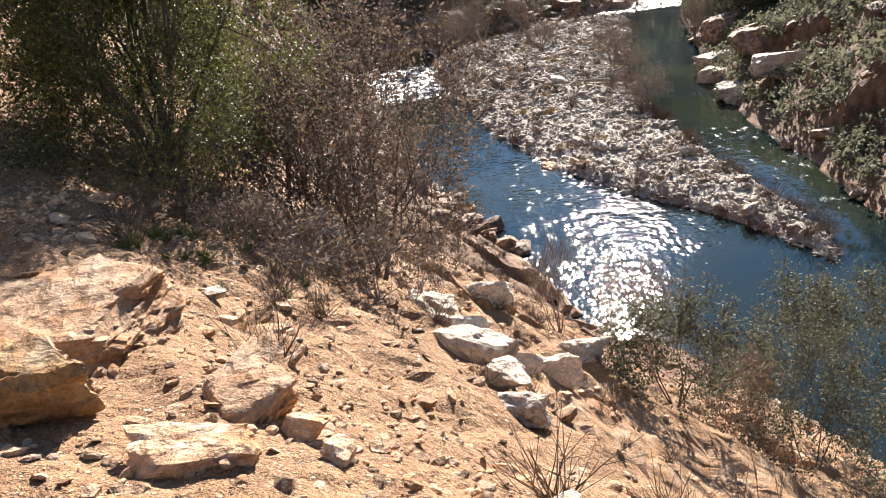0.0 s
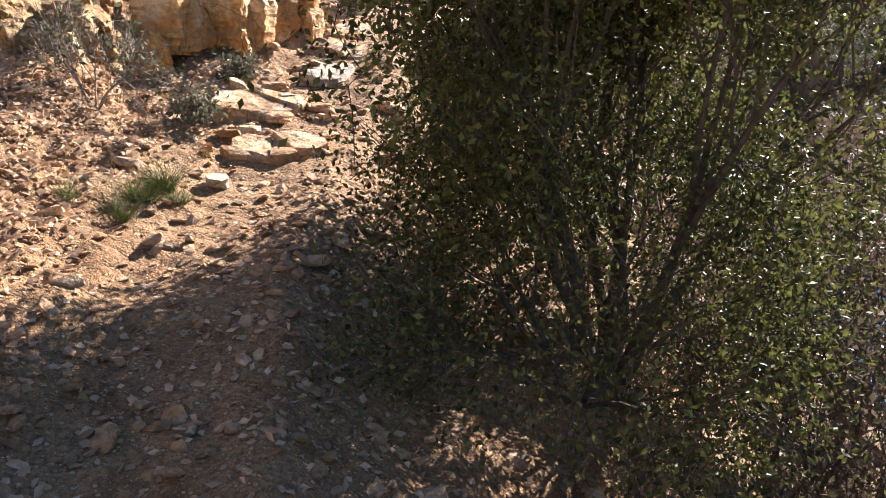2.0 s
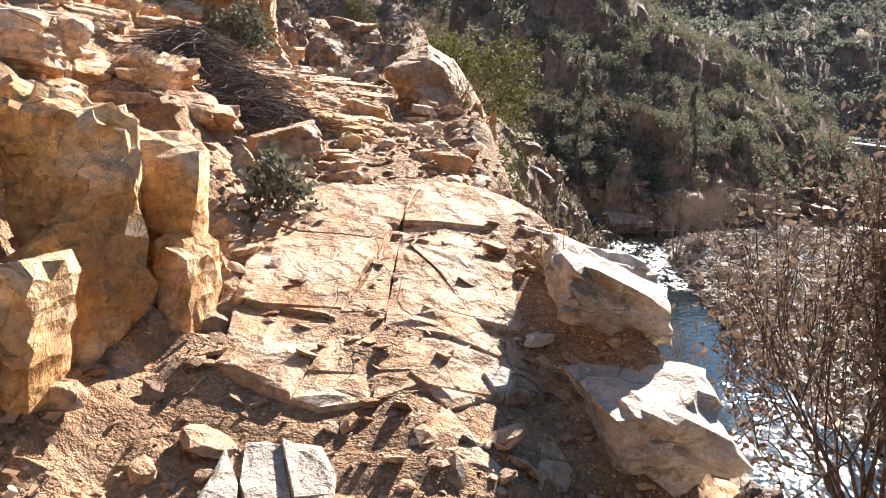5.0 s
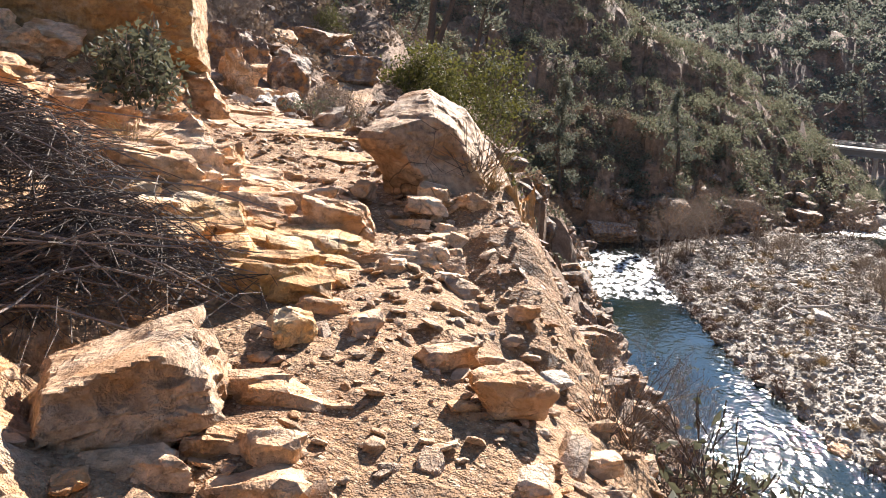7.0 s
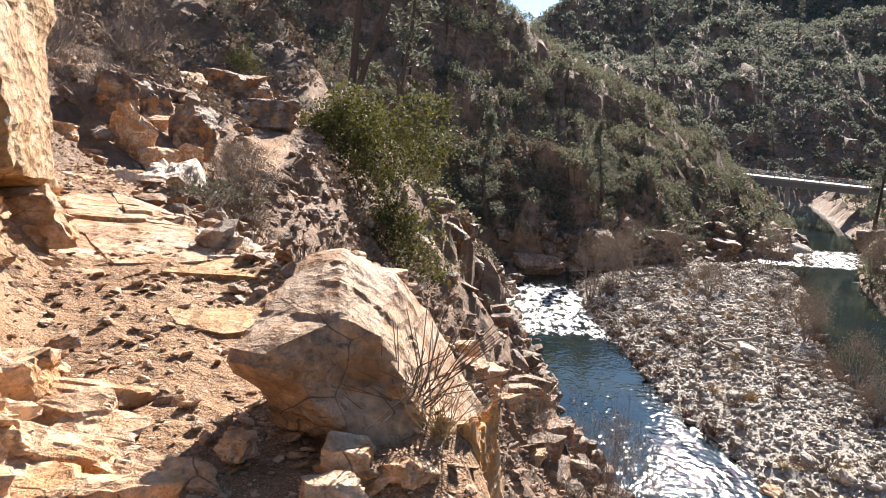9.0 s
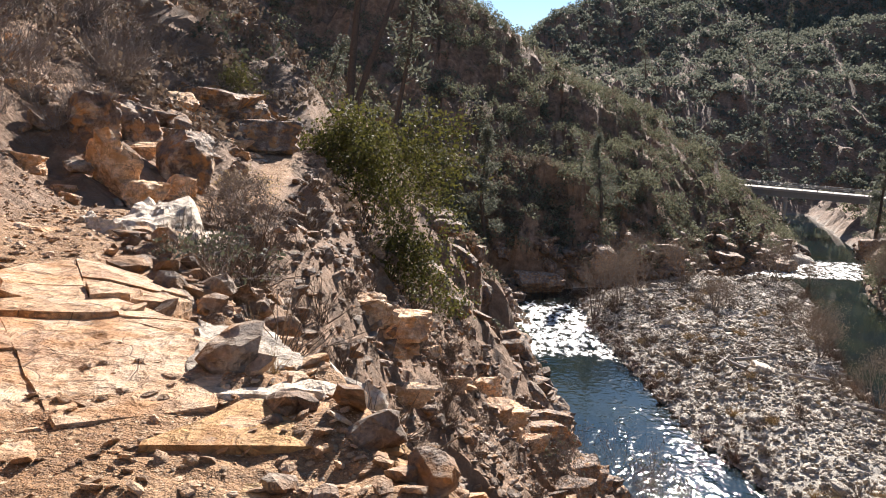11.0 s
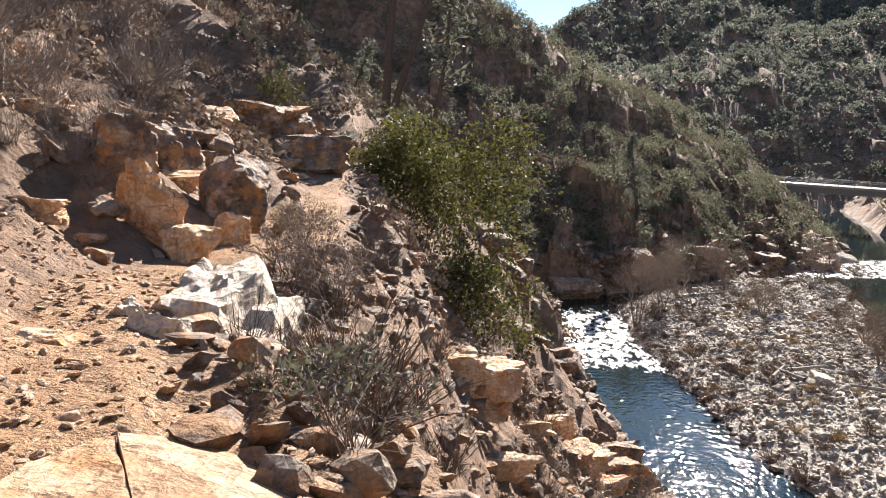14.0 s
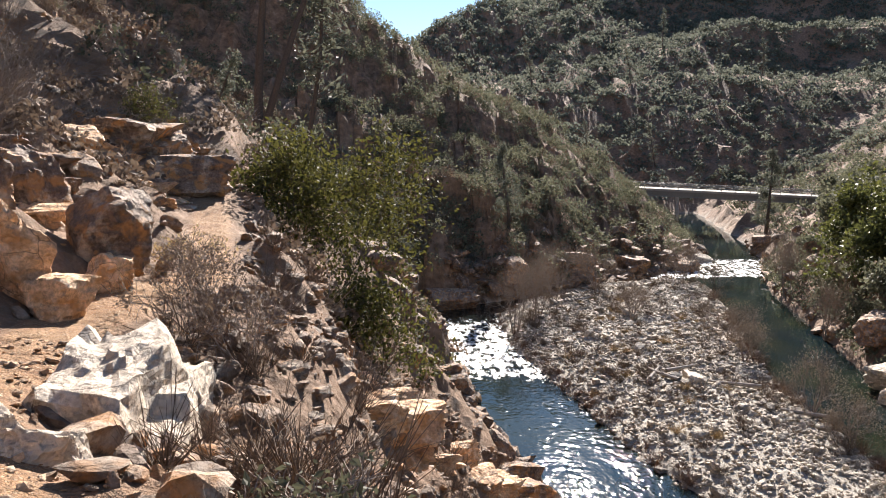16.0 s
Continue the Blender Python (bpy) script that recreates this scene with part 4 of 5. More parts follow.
    for x, y, size, seed, m, lb in [(-13.35, 28.5, (0.75, 0.7, 1.15), 361, M_TAN, "tall tan angular block above the trail"), (-12.75, 28.3, (0.6, 0.6, 0.55), 362, M_TAN, "tan block at the trail's inner edge"), (-13.0, 30.4, (1.0, 0.9, 1.2), 363, M_DARK, "dark overhanging block above the trail"), (-12.75, 29.7, (0.6, 0.5, 0.5), 364, M_TAN, "tan block under the dark rock"), (-13.15, 31.3, (0.7, 0.7, 0.7), 365, M_TAN, "tan block above the trail"), (-14.2, 29.6, (0.9, 0.8, 0.9), 366, M_DARK, "dark jointed block on the hillside"), (-14.4, 31.4, (1.0, 1.0, 1.1), 367, M_DARK, "dark jointed block on the hillside")]:
        place_rock("boulder", x, y, size, seed, m, lb, seed * 37 % 90, (6, 8), 0.2, 4)
    for i, (x, y, s) in enumerate([(-13.0, 23.2, 0.55), (-13.5, 24.4, 0.5), (-11.7, 22.0, 0.4), (-12.1, 22.6, 0.4), (-11.3, 21.2, 0.3)]):
        place_rock("boulder", x, y, (s * 1.2, s, s * 0.6), 340 + i, M_TAN, "tan rock at the inner edge of the trail", 22 * i, (0, 6), 0.35, group="rocks at the trail's inner edge")
    # crag and rocks above the trail ahead
    for (x, y, n, w, s, m, lb) in [(-15.6, 39.8, 16, 1.2, 1.35, M_DARK, "dark brown jointed crag on the hillside"), (-15.0, 37.6, 10, 0.9, 0.7, M_TAN, "tan broken rock under the crag"), (-15.0, 33.4, 9, 1.1, 0.55, M_DARK, "dark jointed boulders beside the trail"),
                                   (-15.0, 30.6, 9, 1.1, 0.5, M_TAN, "tan angular boulders beside the trail"), (-14.6, 27.2, 8, 1.0, 0.42, M_TAN, "tan boulders above the trail"), (-18, 31.0, 8, 1.8, 0.6, M_TAN, "tan rocks on the hillside"),
                                   (-9.4, 37.5, 9, 1.0, 0.8, M_TAN, "upright jagged rocks on the slope"), (-9.6, 31.5, 6, 0.8, 0.8, M_TAN, "flat tan rock on the slope"), (-6.6, 41.5, 10, 1.6, 0.95, M_TAN, "tan cliff rocks above the river"), (-5.2, 46, 10, 1.7, 1.0, M_DARK, "dark cliff rocks above the river")]:
        o = (x, y, land_at(x, y))
        outcrop("rock_outcrop", o, row_blocks(g, n, x - w, x + w, y - w, y + w, s, o), m, lb)
    # river boulders
    for i, (x, y, s, m) in enumerate([(-0.6, 80.0, 1.6, M_GREY), (26.5, 77, 2.8, M_GREY), (27.4, 71, 3.2, M_DARK), (28.8, 74, 3.0, M_DARK), (25.4, 73.5, 2.4, M_WHITE), (24.2, 66, 2.6, M_GREY), (26, 62.5, 3.0, M_GREY), (29.5, 84, 4.0, M_DARK), (33, 88, 4.5, M_DARK), (11.8, 77.0, 1.4, M_WHITE), (7.4, 54.5, 1.0, M_TAN), (-7.2, 98, 3.0, M_DARK), (-3.5, 110, 4.5, M_DARK), (4, 116, 4.0, M_DARK), (13, 121, 4.5, M_DARK), (22, 128, 4.5, M_DARK), (30, 133, 4.0, M_DARK), (36, 140, 4, M_GREY), (48, 147, 4, M_DARK)]):
        place_rock("river_boulder", x, y, (s * 1.3, s, s * 0.75), 400 + i, m, "grey water-worn boulder at the river's edge", 31 * i, (0, 0), 0.3, 4, group="river boulders")


def build_loose_rocks():
    near_trail = lambda x, y, g: (np.abs(x - np.interp(y, TY, TX)) < 1.7 + g.uniform(0, 1.6, len(x)) ** 2)
    pts, g = scatter(90000, -14, 2, -1, 27, 61, near_trail)
    rock_field("pebbles", pts, size_law(g, len(pts), 0.012, 0.085, 3.6), M_TAN, "tan angular pebbles and chips on the trail", "pebbles", 61, 1, 0.42)
    pts, g = scatter(3400, -12, 4, 0, 26, 62, lambda x, y, g: np.abs(x - np.interp(y, TY, TX)) > 0.35)
    rock_field("broken_stones", pts, size_law(g, len(pts), 0.04, 0.2, 3.4), M_TAN, "tan angular broken stones on the slope", "stones", 62, 2, 0.4)
    pts, g = scatter(11000, -14, -2, 18.5, 48, 63, lambda x, y, g: (x > np.interp(y, TY, TX) + 0.6) & (x < np.interp(y, LY, LX)))
    rock_field("talus", pts, size_law(g, len(pts), 0.04, 0.36, 3.4), M_BROWN, "brown angular talus below the trail", "talus", 63, 2, 0.6)
    pts, g = scatter(2600, -30, -12, 22, 60, 64, lambda x, y, g: (x < np.interp(y, TY, TX) - 0.5))
    rock_field("hillside_stones", pts, size_law(g, len(pts), 0.06, 0.55, 3.4), M_BROWN, "dark brown stones on the hillside", "stones", 64, 2, 0.6)
    pts, g = scatter(9000, -30, 30, 40, 150, 65, lambda x, y, g: (x < np.interp(y, LY, LX) + 1.5) & (x > np.interp(y, LY, LX) - 13 * g.uniform(0.05, 1, len(x)) ** 1.5))
    rock_field("bank_rocks", pts, size_law(g, len(pts), 0.25, 2.0, 2.6), M_DARK, "dark broken rocks along the river bank", "rocks", 65, 2, 0.6)
    pts, g = scatter(5200, -12, 44, 100, 150, 98, lambda x, y, g: (x < np.interp(y, LY, LX) + 1.0) & (land(x, y) < WATER + 2.5 + 4.5 * g.uniform(0, 1, len(x))))
    rock_field("bank_rocks", pts, size_law(g, len(pts), 0.4, 2.3, 2.4), M_DARK, "dark broken rocks at the foot of the spur", "rocks", 98, 2, 0.65)
    pts, g = scatter(2500, 15, 75, 25, 160, 66, lambda x, y, g: (x > np.interp(y, RY, RX) - 1.0) & (x < np.interp(y, RY, RX) + 9 * g.uniform(0.05, 1, len(x)) ** 1.5))
    rock_field("bank_rocks", pts, size_law(g, len(pts), 0.3, 2.4, 2.4), M_DARK, "dark grey rocks along the far river bank", "rocks", 66, 2, 0.6)

    def onbar(x, y, g):
        return (y > 33) & (y < 124) & (x > np.interp(y, BY, BL) - 0.6) & (x < np.interp(y, BY, BR) + 0.6)
    pts, g = scatter(44000, 0, 32, 33, 124, 67, onbar)
    rock_field("cobbles", pts, size_law(g, len(pts), 0.10, 0.46, 2.6), M_GREY, "grey rounded cobbles on a gravel bar", "cobbles", 67, 1, 0.65, 0.15)
    pts, g = scatter(900, 0, 32, 33, 124, 68, onbar)
    rock_field("cobble_boulders", pts, size_law(g, len(pts), 0.4, 1.0, 2.8), M_GREY, "pale grey boulders among the cobbles", "cobbles", 68, 2, 0.65, 0.2)
    pts, g = scatter(1300, -8.5, -4.8, 11.8, 17.2, 97, lambda x, y, g: np.abs(x - np.interp(y, TY, TX)) < 1.3)
    rock_field("flat_chips", pts, size_law(g, len(pts), 0.02, 0.085, 2.8), M_TAN, "flat tan rock chips strewn over the trail", "stones", 97, 2, 0.3, 0.1)
    # single stones beside the trail
    pts, g = scatter(330, -12.5, 0.5, 1.5, 24, 69, lambda x, y, g: (np.abs(x - np.interp(y, TY, TX)) < 2.2) & (np.abs(x - np.interp(y, TY, TX)) > 0.3))
    lib = [mesh_np("stone", *rock_np((0.17, 0.13, 0.085), 900 + i, 2, 7, 0.72), M_TAN if i % 4 else M_WHITE) for i in range(10)]
    for i, p in enumerate(pts[:150]):
        ob = new("stone", lib[i % 10])
        ob.matrix_world = Matrix.Translation((p[0], p[1], p[2] - 0.012)) @ pose(0, 0, 0, g.normal() * 8, g.normal() * 8, g.uniform(0, 360)) @ Matrix.Scale(float(g.uniform(0.35, 1.15)), 4)
        tagged(ob, "angular tan stone lying on dirt", "stone", "loose stones beside the trail")


# ------------------------------------------------------------ plants
def plant(name, place, height, width, seed, leaf_m, bark_m, label, category, leaves=3000, leaf=0.05, stems=5, depth=3, radius=0.03, spread=0.55, lift=0.12, forks=3, puff=0.12, lean=0.5, group="", twig_sides=3, long=1.6):
    """A many-stemmed shrub or tree: trunk or stems, and a crown of leaves round the twig ends."""
    g = np.random.default_rng(seed)
    seg = []
    for i in range(stems):
        a = i * 6.283 / max(stems, 1) + g.uniform(0, 1.5)
        way = (math.cos(a) * lean * (stems > 1), math.sin(a) * lean * (stems > 1), 1.0)
        branches((math.cos(a) * 0.05 * (stems > 1), math.sin(a) * 0.05 * (stems > 1), -0.1), way, 1.0, 1.0, depth, g, spread, lift, forks, 3, seg)
    a = np.array([s[0] for s in seg])
    b = np.array([s[1] for s in seg])
    top = max(b[:, 2].max(), 0.1)
    wid = max(np.percentile(np.abs(b[:, :2]), 97), 0.1)
    sc = np.array([width / 2 / wid, width / 2 / wid, height / top])
    a, b = a * sc, b * sc
    ra = np.array([s[2] for s in seg]) * radius
    rb = np.array([s[3] for s in seg]) * radius
    lv = np.array([s[4] for s in seg])
    r = root(name, place, label, category, group)
    thick = lv >= max(depth - 1, 1) if depth else lv >= 0
    v, f = sticks_np(a[thick], b[thick], ra[thick], rb[thick], 6)
    part("trunk" if stems == 1 else "stem", mesh_np("stem", v, f, bark_m, True), r)
    if (~thick).any():
        v, f = sticks_np(a[~thick], b[~thick], np.maximum(ra[~thick], 0.0035), np.maximum(rb[~thick], 0.002), twig_sides)
        part("branchwork", mesh_np("branchwork", v, f, bark_m), r)
    if leaves:
        tips = np.where(lv == 0)[0]
        pick = g.choice(tips, leaves)
        t = g.uniform(0, 1, (leaves, 1))
        c = a[pick] * (1 - t) + b[pick] * t + g.normal(size=(leaves, 3)) * puff
        c = c[c[:, 2] > 0.02]
        v, f = leaves_np(c, leaf, g, long=long)
        part("crown", mesh_np("crown", v, f, leaf_m), r)
    return r


def gray_pine(name, place, height, seed, label, leaves=2600, width=0.30, bare=0.3, radius=0.16, twin=False, lean=0.0):
    g = np.random.default_rng(seed)
    r = root(name, place, label, "pine tree")
    for k in range(2 if twin else 1):
        pts = [np.array([0.25 * k, 0, -0.3])]
        d = np.array([lean + (0.16 if k else -0.04) + g.normal() * 0.03, g.normal() * 0.04, 1.0])
        for i in range(9):
            d = d + np.array([g.normal() * 0.05, g.normal() * 0.05, 0])
            pts.append(pts[-1] + d / np.linalg.norm(d) * height / 9)
        p = np.array(pts)
        rad = np.linspace(radius * 1.5 * (0.8 if k else 1), 0.04, 10)
        v, f = sticks_np(p[:-1], p[1:], rad[:-1], rad[1:], 7)
        part("trunk", mesh_np("trunk", v, f, M_BARK, True), r)
        seg, cen = [], []
        for i in range(34):
            t = bare + (1 - bare) * (i / 34) ** 0.9
            q = p[min(int(t * 9), 8)] + (p[min(int(t * 9) + 1, 9)] - p[min(int(t * 9), 8)]) * (t * 9 % 1)
            ln = height * width * (1.05 - t) * g.uniform(0.5, 1.1) + 0.25
            a = g.uniform(0, 6.283)
            e = np.array([math.cos(a), math.sin(a), g.uniform(-0.05, 0.55)])
            tip = q + e * ln
            seg.append((q, tip, 0.035, 0.012, 0))
            m = max(3, int(leaves / 34 / 9))
            for _ in range(m):
                s = g.uniform(0.3, 1.05)
                cen.append(q + (tip - q) * s + g.normal(size=3) * 0.16)
        for s in seg if height > 10.5 else ():
            v, f = seg_np([s], 4)
            part("limb", mesh_np("limb", v, f, M_BARK), r)
        cen = np.repeat(np.array(cen), 9, 0)
        cen = cen + g.normal(size=cen.shape) * height * 0.016
        v, f = leaves_np(cen, 0.11 * height / 10, g, long=2.8)
        part("crown", mesh_np("crown", v, f, M_PINE), r)
    return r


def shrub_field(name, pts, radii, material, label, category, seed, quads=40, leaf=0.28, tall=0.8):
    """Many hillside shrubs in one mesh, each an uneven dome of leaf sprays."""
    g = np.random.default_rng(seed)
    n = len(pts)
    d = g.normal(size=(n, quads, 3))
    d /= np.linalg.norm(d, axis=2, keepdims=True)
    d[..., 2] = np.abs(d[..., 2])
    lump = g.normal(size=(n, 5, 3))
    lump /= np.linalg.norm(lump, axis=2, keepdims=True)
    close = np.einsum("nqk,nlk->nql", d, lump).max(2)
    rr = (0.62 + 0.42 * np.clip(close, 0, 1) ** 2) * g.uniform(0.55, 1.08, (n, quads)) ** 0.6
    c = d * (rr * np.asarray(radii)[:, None])[..., None] * np.array([1, 1, tall * 1.25]) + np.asarray(pts)[:, None]
    v, f = leaves_np(c.reshape(-1, 3), np.repeat(np.asarray(radii) * leaf, quads), g, long=1.3, normal_from=None)
    return tagged(new(name, mesh_np(name, v, f, material)), label, category, kind="stuff")


def stick_field(name, pts, radii, material, label, category, seed, per=26, thick=0.012, tall=1.0):
    """Many bare twiggy clumps in one mesh."""
    g = np.random.default_rng(seed)
    n = len(pts)
    d = g.normal(size=(n, per, 3)) * 0.55
    d[..., 2] = np.abs(d[..., 2]) * 0.6 + 0.55
    ln = g.uniform(0.5, 1.1, (n, per, 1)) * np.asarray(radii)[:, None, None] * tall
    a = np.asarray(pts)[:, None] + g.normal(size=(n, per, 3)) * (np.asarray(radii) * 0.12)[:, None, None] * (1, 1, 0)
    mid = a + d * ln * 0.55
    b = mid + (d + g.normal(size=d.shape) * 0.35) * ln * 0.5
    rad = np.repeat(np.asarray(radii) * thick, per)
    v1, f1 = sticks_np(a.reshape(-1, 3), mid.reshape(-1, 3), rad, rad * 0.7)
    side = mid + (d + g.normal(size=d.shape) * 0.6) * ln * 0.4
    v2, f2 = sticks_np(mid.reshape(-1, 3), b.reshape(-1, 3), rad * 0.7, rad * 0.3)
    v3, f3 = sticks_np(mid.reshape(-1, 3), side.reshape(-1, 3), rad * 0.6, rad * 0.3)
    v, f = join_np([(v1, f1), (v2, f2), (v3, f3)])
    return tagged(new(name, mesh_np(name, v, f, material)), label, category, kind="stuff")


def at_ground(x, y, dz=0.0):
    return (x, y, land_at(x, y) + dz)


def brush_heap(place, wide, deep, high, seed):
    """Dead branches thrown down in a heap: bowed sticks that lie over one another."""
    g = np.random.default_rng(seed)
    r = root("brush_heap", place, "heap of dead grey-brown branches and twigs on the rocks", "brush heap")
    for nm, n, ln, rad in (("branch", 46, 0.8, 0.006), ("twig", 760, 0.4, 0.0027)):
        q = g.normal(size=(n, 2)) * 0.42
        top = high * np.exp(-(q ** 2).sum(1) * 1.6) * g.uniform(0.25, 1.0, n)
        a = g.normal(size=n) * 0.7 + 0.25
        d = np.stack([np.cos(a), np.sin(a), g.normal(size=n) * 0.22 - 0.05], 1) * (ln * g.uniform(0.5, 1.2, n))[:, None]
        m = np.stack([q[:, 0] * wide, q[:, 1] * deep, top + 0.02], 1)
        bow = g.normal(size=(n, 3)) * 0.05 * (1, 1, 0.6) - (0, 0, 0.06)
        p = [m - d * 0.5 + bow, m - d * 0.16, m + d * 0.2 + g.normal(size=(n, 3)) * 0.02, m + d * 0.55 + bow * 1.3]
        v, f = join_np([sticks_np(p[k], p[k + 1], rad * (1 - 0.22 * k), rad * (0.78 - 0.22 * k), 4) for k in range(3)])
        part(nm, mesh_np(nm, v, f, M_TWIG if nm == "branch" else M_BARK), r)


def build_near_plants():
    brush_heap(at_ground(-7.72, 14.72, 0.02), 0.5, 0.5, 0.36, 31)
    brush_heap(at_ground(-8.2, 14.85, 0.02), 0.5, 0.5, 0.4, 32)
    # evergreen oak that leans over the trail
    plant("oak_shrub", at_ground(-2.9, 8.9), 4.0, 2.95, 4, M_OAK, M_BARK, "dark green spiny-leaved oak overhanging the trail", "oak", 70000, 0.028, 7, 4, 0.05, 0.6, 0.08, 3, 0.13, 0.55)
    plant("deciduous_shrub", at_ground(-1.6, 9.9), 3.9, 3.0, 5, M_DRYBR, M_BARK, "half-bare brown oak on the slope below the trail", "oak", 15000, 0.032, 5, 4, 0.045, 0.6, 0.08, 3, 0.14, 0.5)
    plant("oak_shrub", at_ground(-3.55, 9.75), 2.6, 1.5, 6, M_OAK, M_BARK, "low green oak sprouting at the trail's edge", "oak", 9000, 0.032, 5, 3, 0.03, 0.6, 0.05, 3, 0.12, 0.6)
    plant("oak_shrub", at_ground(-2.95, 8.35), 1.9, 2.3, 8, M_OAK, M_BARK, "low dark oak thicket at the trail's outer edge", "oak", 22000, 0.024, 9, 3, 0.02, 0.6, 0.0, 3, 0.15, 1.1)
    plant("deciduous_shrub", at_ground(-1.5, 8.9), 1.7, 2.2, 9, M_DRYBR, M_BARK, "low brown twiggy thicket on the slope", "shrub", 5000, 0.032, 9, 3, 0.02, 0.6, 0.0, 3, 0.15, 1.1)
    plant("deciduous_shrub", at_ground(-1.2, 11.2), 4.8, 3.2, 7, M_DRYBR, M_BARK, "half-bare brown-leaved tree on the slope", "small tree", 9500, 0.042, 4, 4, 0.05, 0.6, 0.1, 3, 0.16, 0.45)
    plant("deciduous_shrub", at_ground(-3.35, 14.1), 2.75 - land_at(-3.35, 14.1), 2.1, 17, M_DRYBR, M_BARK, "half-bare grey-brown oak rising from the slope below the trail", "small tree", 7000, 0.036, 4, 4, 0.045, 0.55, 0.12, 3, 0.14, 0.3)
    rows = [("dry_shrub", -1.35, 7.0, 0.75, 1.0, M_DRYBR, 600, "dry grey-brown shrub at the bench's edge"), ("dry_shrub", -0.7, 7.3, 0.8, 0.9, M_DRYBR, 600, "dry tan shrub at the bench's edge"), ("dry_shrub", -1.9, 7.3, 0.7, 1.0, M_DRYBR, 600, "dry grey-brown shrub at the bench's edge"), ("dry_shrub", -1.1, 11.6, 1.2, 1.3, M_DRYBR, 300, "dry grey-brown shrub on the slope"), ("dry_shrub", -0.6, 12.9, 1.1, 1.2, M_DRYBR, 260, "dry tan shrub on the slope"), ("green_shrub", -1.3, 12.6, 1.0, 1.1, M_SAGE, 900, "olive green shrub on the slope"),
            ("deciduous_shrub", 4.0, 18.5, 3.6, 3.2, M_RUST, 500, "bare reddish shrub above the river"), ("deciduous_shrub", 5.2, 20.5, 3.4, 3.4, M_RUST, 400, "bare reddish shrub above the river"), ("green_shrub", 4.5, 15.5, 3.2, 2.6, M_SAGE, 5200, "grey-green willow shrub above the river"),
            ("green_shrub", 8.6, 17.5, 6.0, 5.0, M_SAGE, 15000, "grey-green willow shrub above the river"), ("green_shrub", 10.2, 21.5, 5.2, 4.6, M_SAGE, 11000, "grey-green willow shrub above the river"), ("rust_shrub", 6.6, 17.0, 3.2, 2.0, M_RUST, 1600, "shrub with withered orange leaves"), ("deciduous_shrub", 2.6, 19.5, 3.0, 2.0, M_TWIG, 0, "bare grey shrub above the river"),
            ("green_shrub", -5.42, 14.75, 0.95, 1.0, M_SAGE, 420, "grey-green twiggy shrub at the trail's outer edge"), ("dry_shrub", -4.7, 14.4, 0.6, 0.9, M_DRYBR, 200, "bare grey shrub at the trail's outer edge"),
            ("deciduous_shrub", -3.9, 40.6, 4.6, 4.6, M_SAGE, 500, "tall bare grey shrub above the river"), ("deciduous_shrub", -2.2, 43.0, 4.0, 4.0, M_SAGE, 250, "tall bare grey shrub above the river"), ("deciduous_shrub", -1.0, 46.5, 3.6, 3.0, M_TWIG, 0, "tall bare grey shrub above the river"),
            ("manzanita", -11.3, 42.0, 5.2, 4.6, M_MANZ, 9000, "large yellow-green manzanita below the trail"), ("manzanita", -9.9, 40.6, 3.3, 2.8, M_MANZ, 4500, "yellow-green manzanita below the trail"), ("manzanita", -12.0, 44.0, 4.2, 3.6, M_MANZ, 4500, "olive manzanita below the trail"),
            ("dry_shrub", -11.5, 28.6, 0.9, 1.3, M_DRYBR, 350, "dry straw-coloured shrub beside the trail"), ("dry_shrub", -10.9, 28.0, 0.9, 1.2, M_DRYBR, 350, "dry straw-coloured shrub below the trail"), ("dry_shrub", -9.75, 23.1, 0.5, 1.0, M_SAGE, 550, "grey-green low twiggy shrub at the trail's edge"), ("dry_shrub", -9.95, 24.75, 0.6, 0.95, M_DRYBR, 500, "dry brown shrub below the white rock"), ("dry_shrub", -11.9, 30.2, 0.7, 1.0, M_DRYBR, 250, "dry brown shrub beside the trail"), ("dry_shrub", -12.2, 31.6, 0.7, 1.1, M_STRAW, 350, "dry straw-coloured shrub beside the trail"),
            ("sage_bush", -8.75, 16.9, 0.65, 0.5, M_SAGE, 1500, "small grey-green bush under the ochre boulder"), ("sage_bush", -6.72, 12.95, 0.3, 0.3, M_SAGE, 350, "small grey-green bush beside a rock"), ("dry_shrub", -6.6, 8.9, 0.75, 0.9, M_SAGE, 350, "thin grey shrub in leaf litter"), ("sage_bush", -6.05, 9.25, 0.22, 0.3, M_SAGE, 350, "small blue-green herb beside the trail"), ("sage_bush", -6.45, 10.35, 0.2, 0.3, M_SAGE, 350, "small blue-green herb beside the trail"),
            ("green_shrub", -22.5, 51.5, 3.4, 3.6, M_MANZ, 5500, "green bush high on the hillside"), ("manzanita", -15.3, 40.2, 1.8, 1.6, M_MANZ, 2600, "yellow-green shrub beside the crag"),
            ("dry_shrub", -17, 27, 2.2, 2.6, M_TWIG, 0, "bare grey shrub on the hillside"), ("dry_shrub", -16.2, 25.3, 1.6, 2.0, M_SAGE, 500, "bare grey shrub on the hillside"), ("dry_shrub", -19, 36, 2.6, 3.0, M_TWIG, 0, "bare grey shrub on the hillside"), ("dry_shrub", -21, 43, 2.8, 3.2, M_TWIG, 0, "bare grey shrub on the hillside"), ("dry_shrub", -13.7, 45.5, 1.8, 2.2, M_TWIG, 0, "bare grey shrub beside the trail")]
    for i, (nm, x, y, h, w, m, n, lb) in enumerate(rows):
        big = h > 2.5
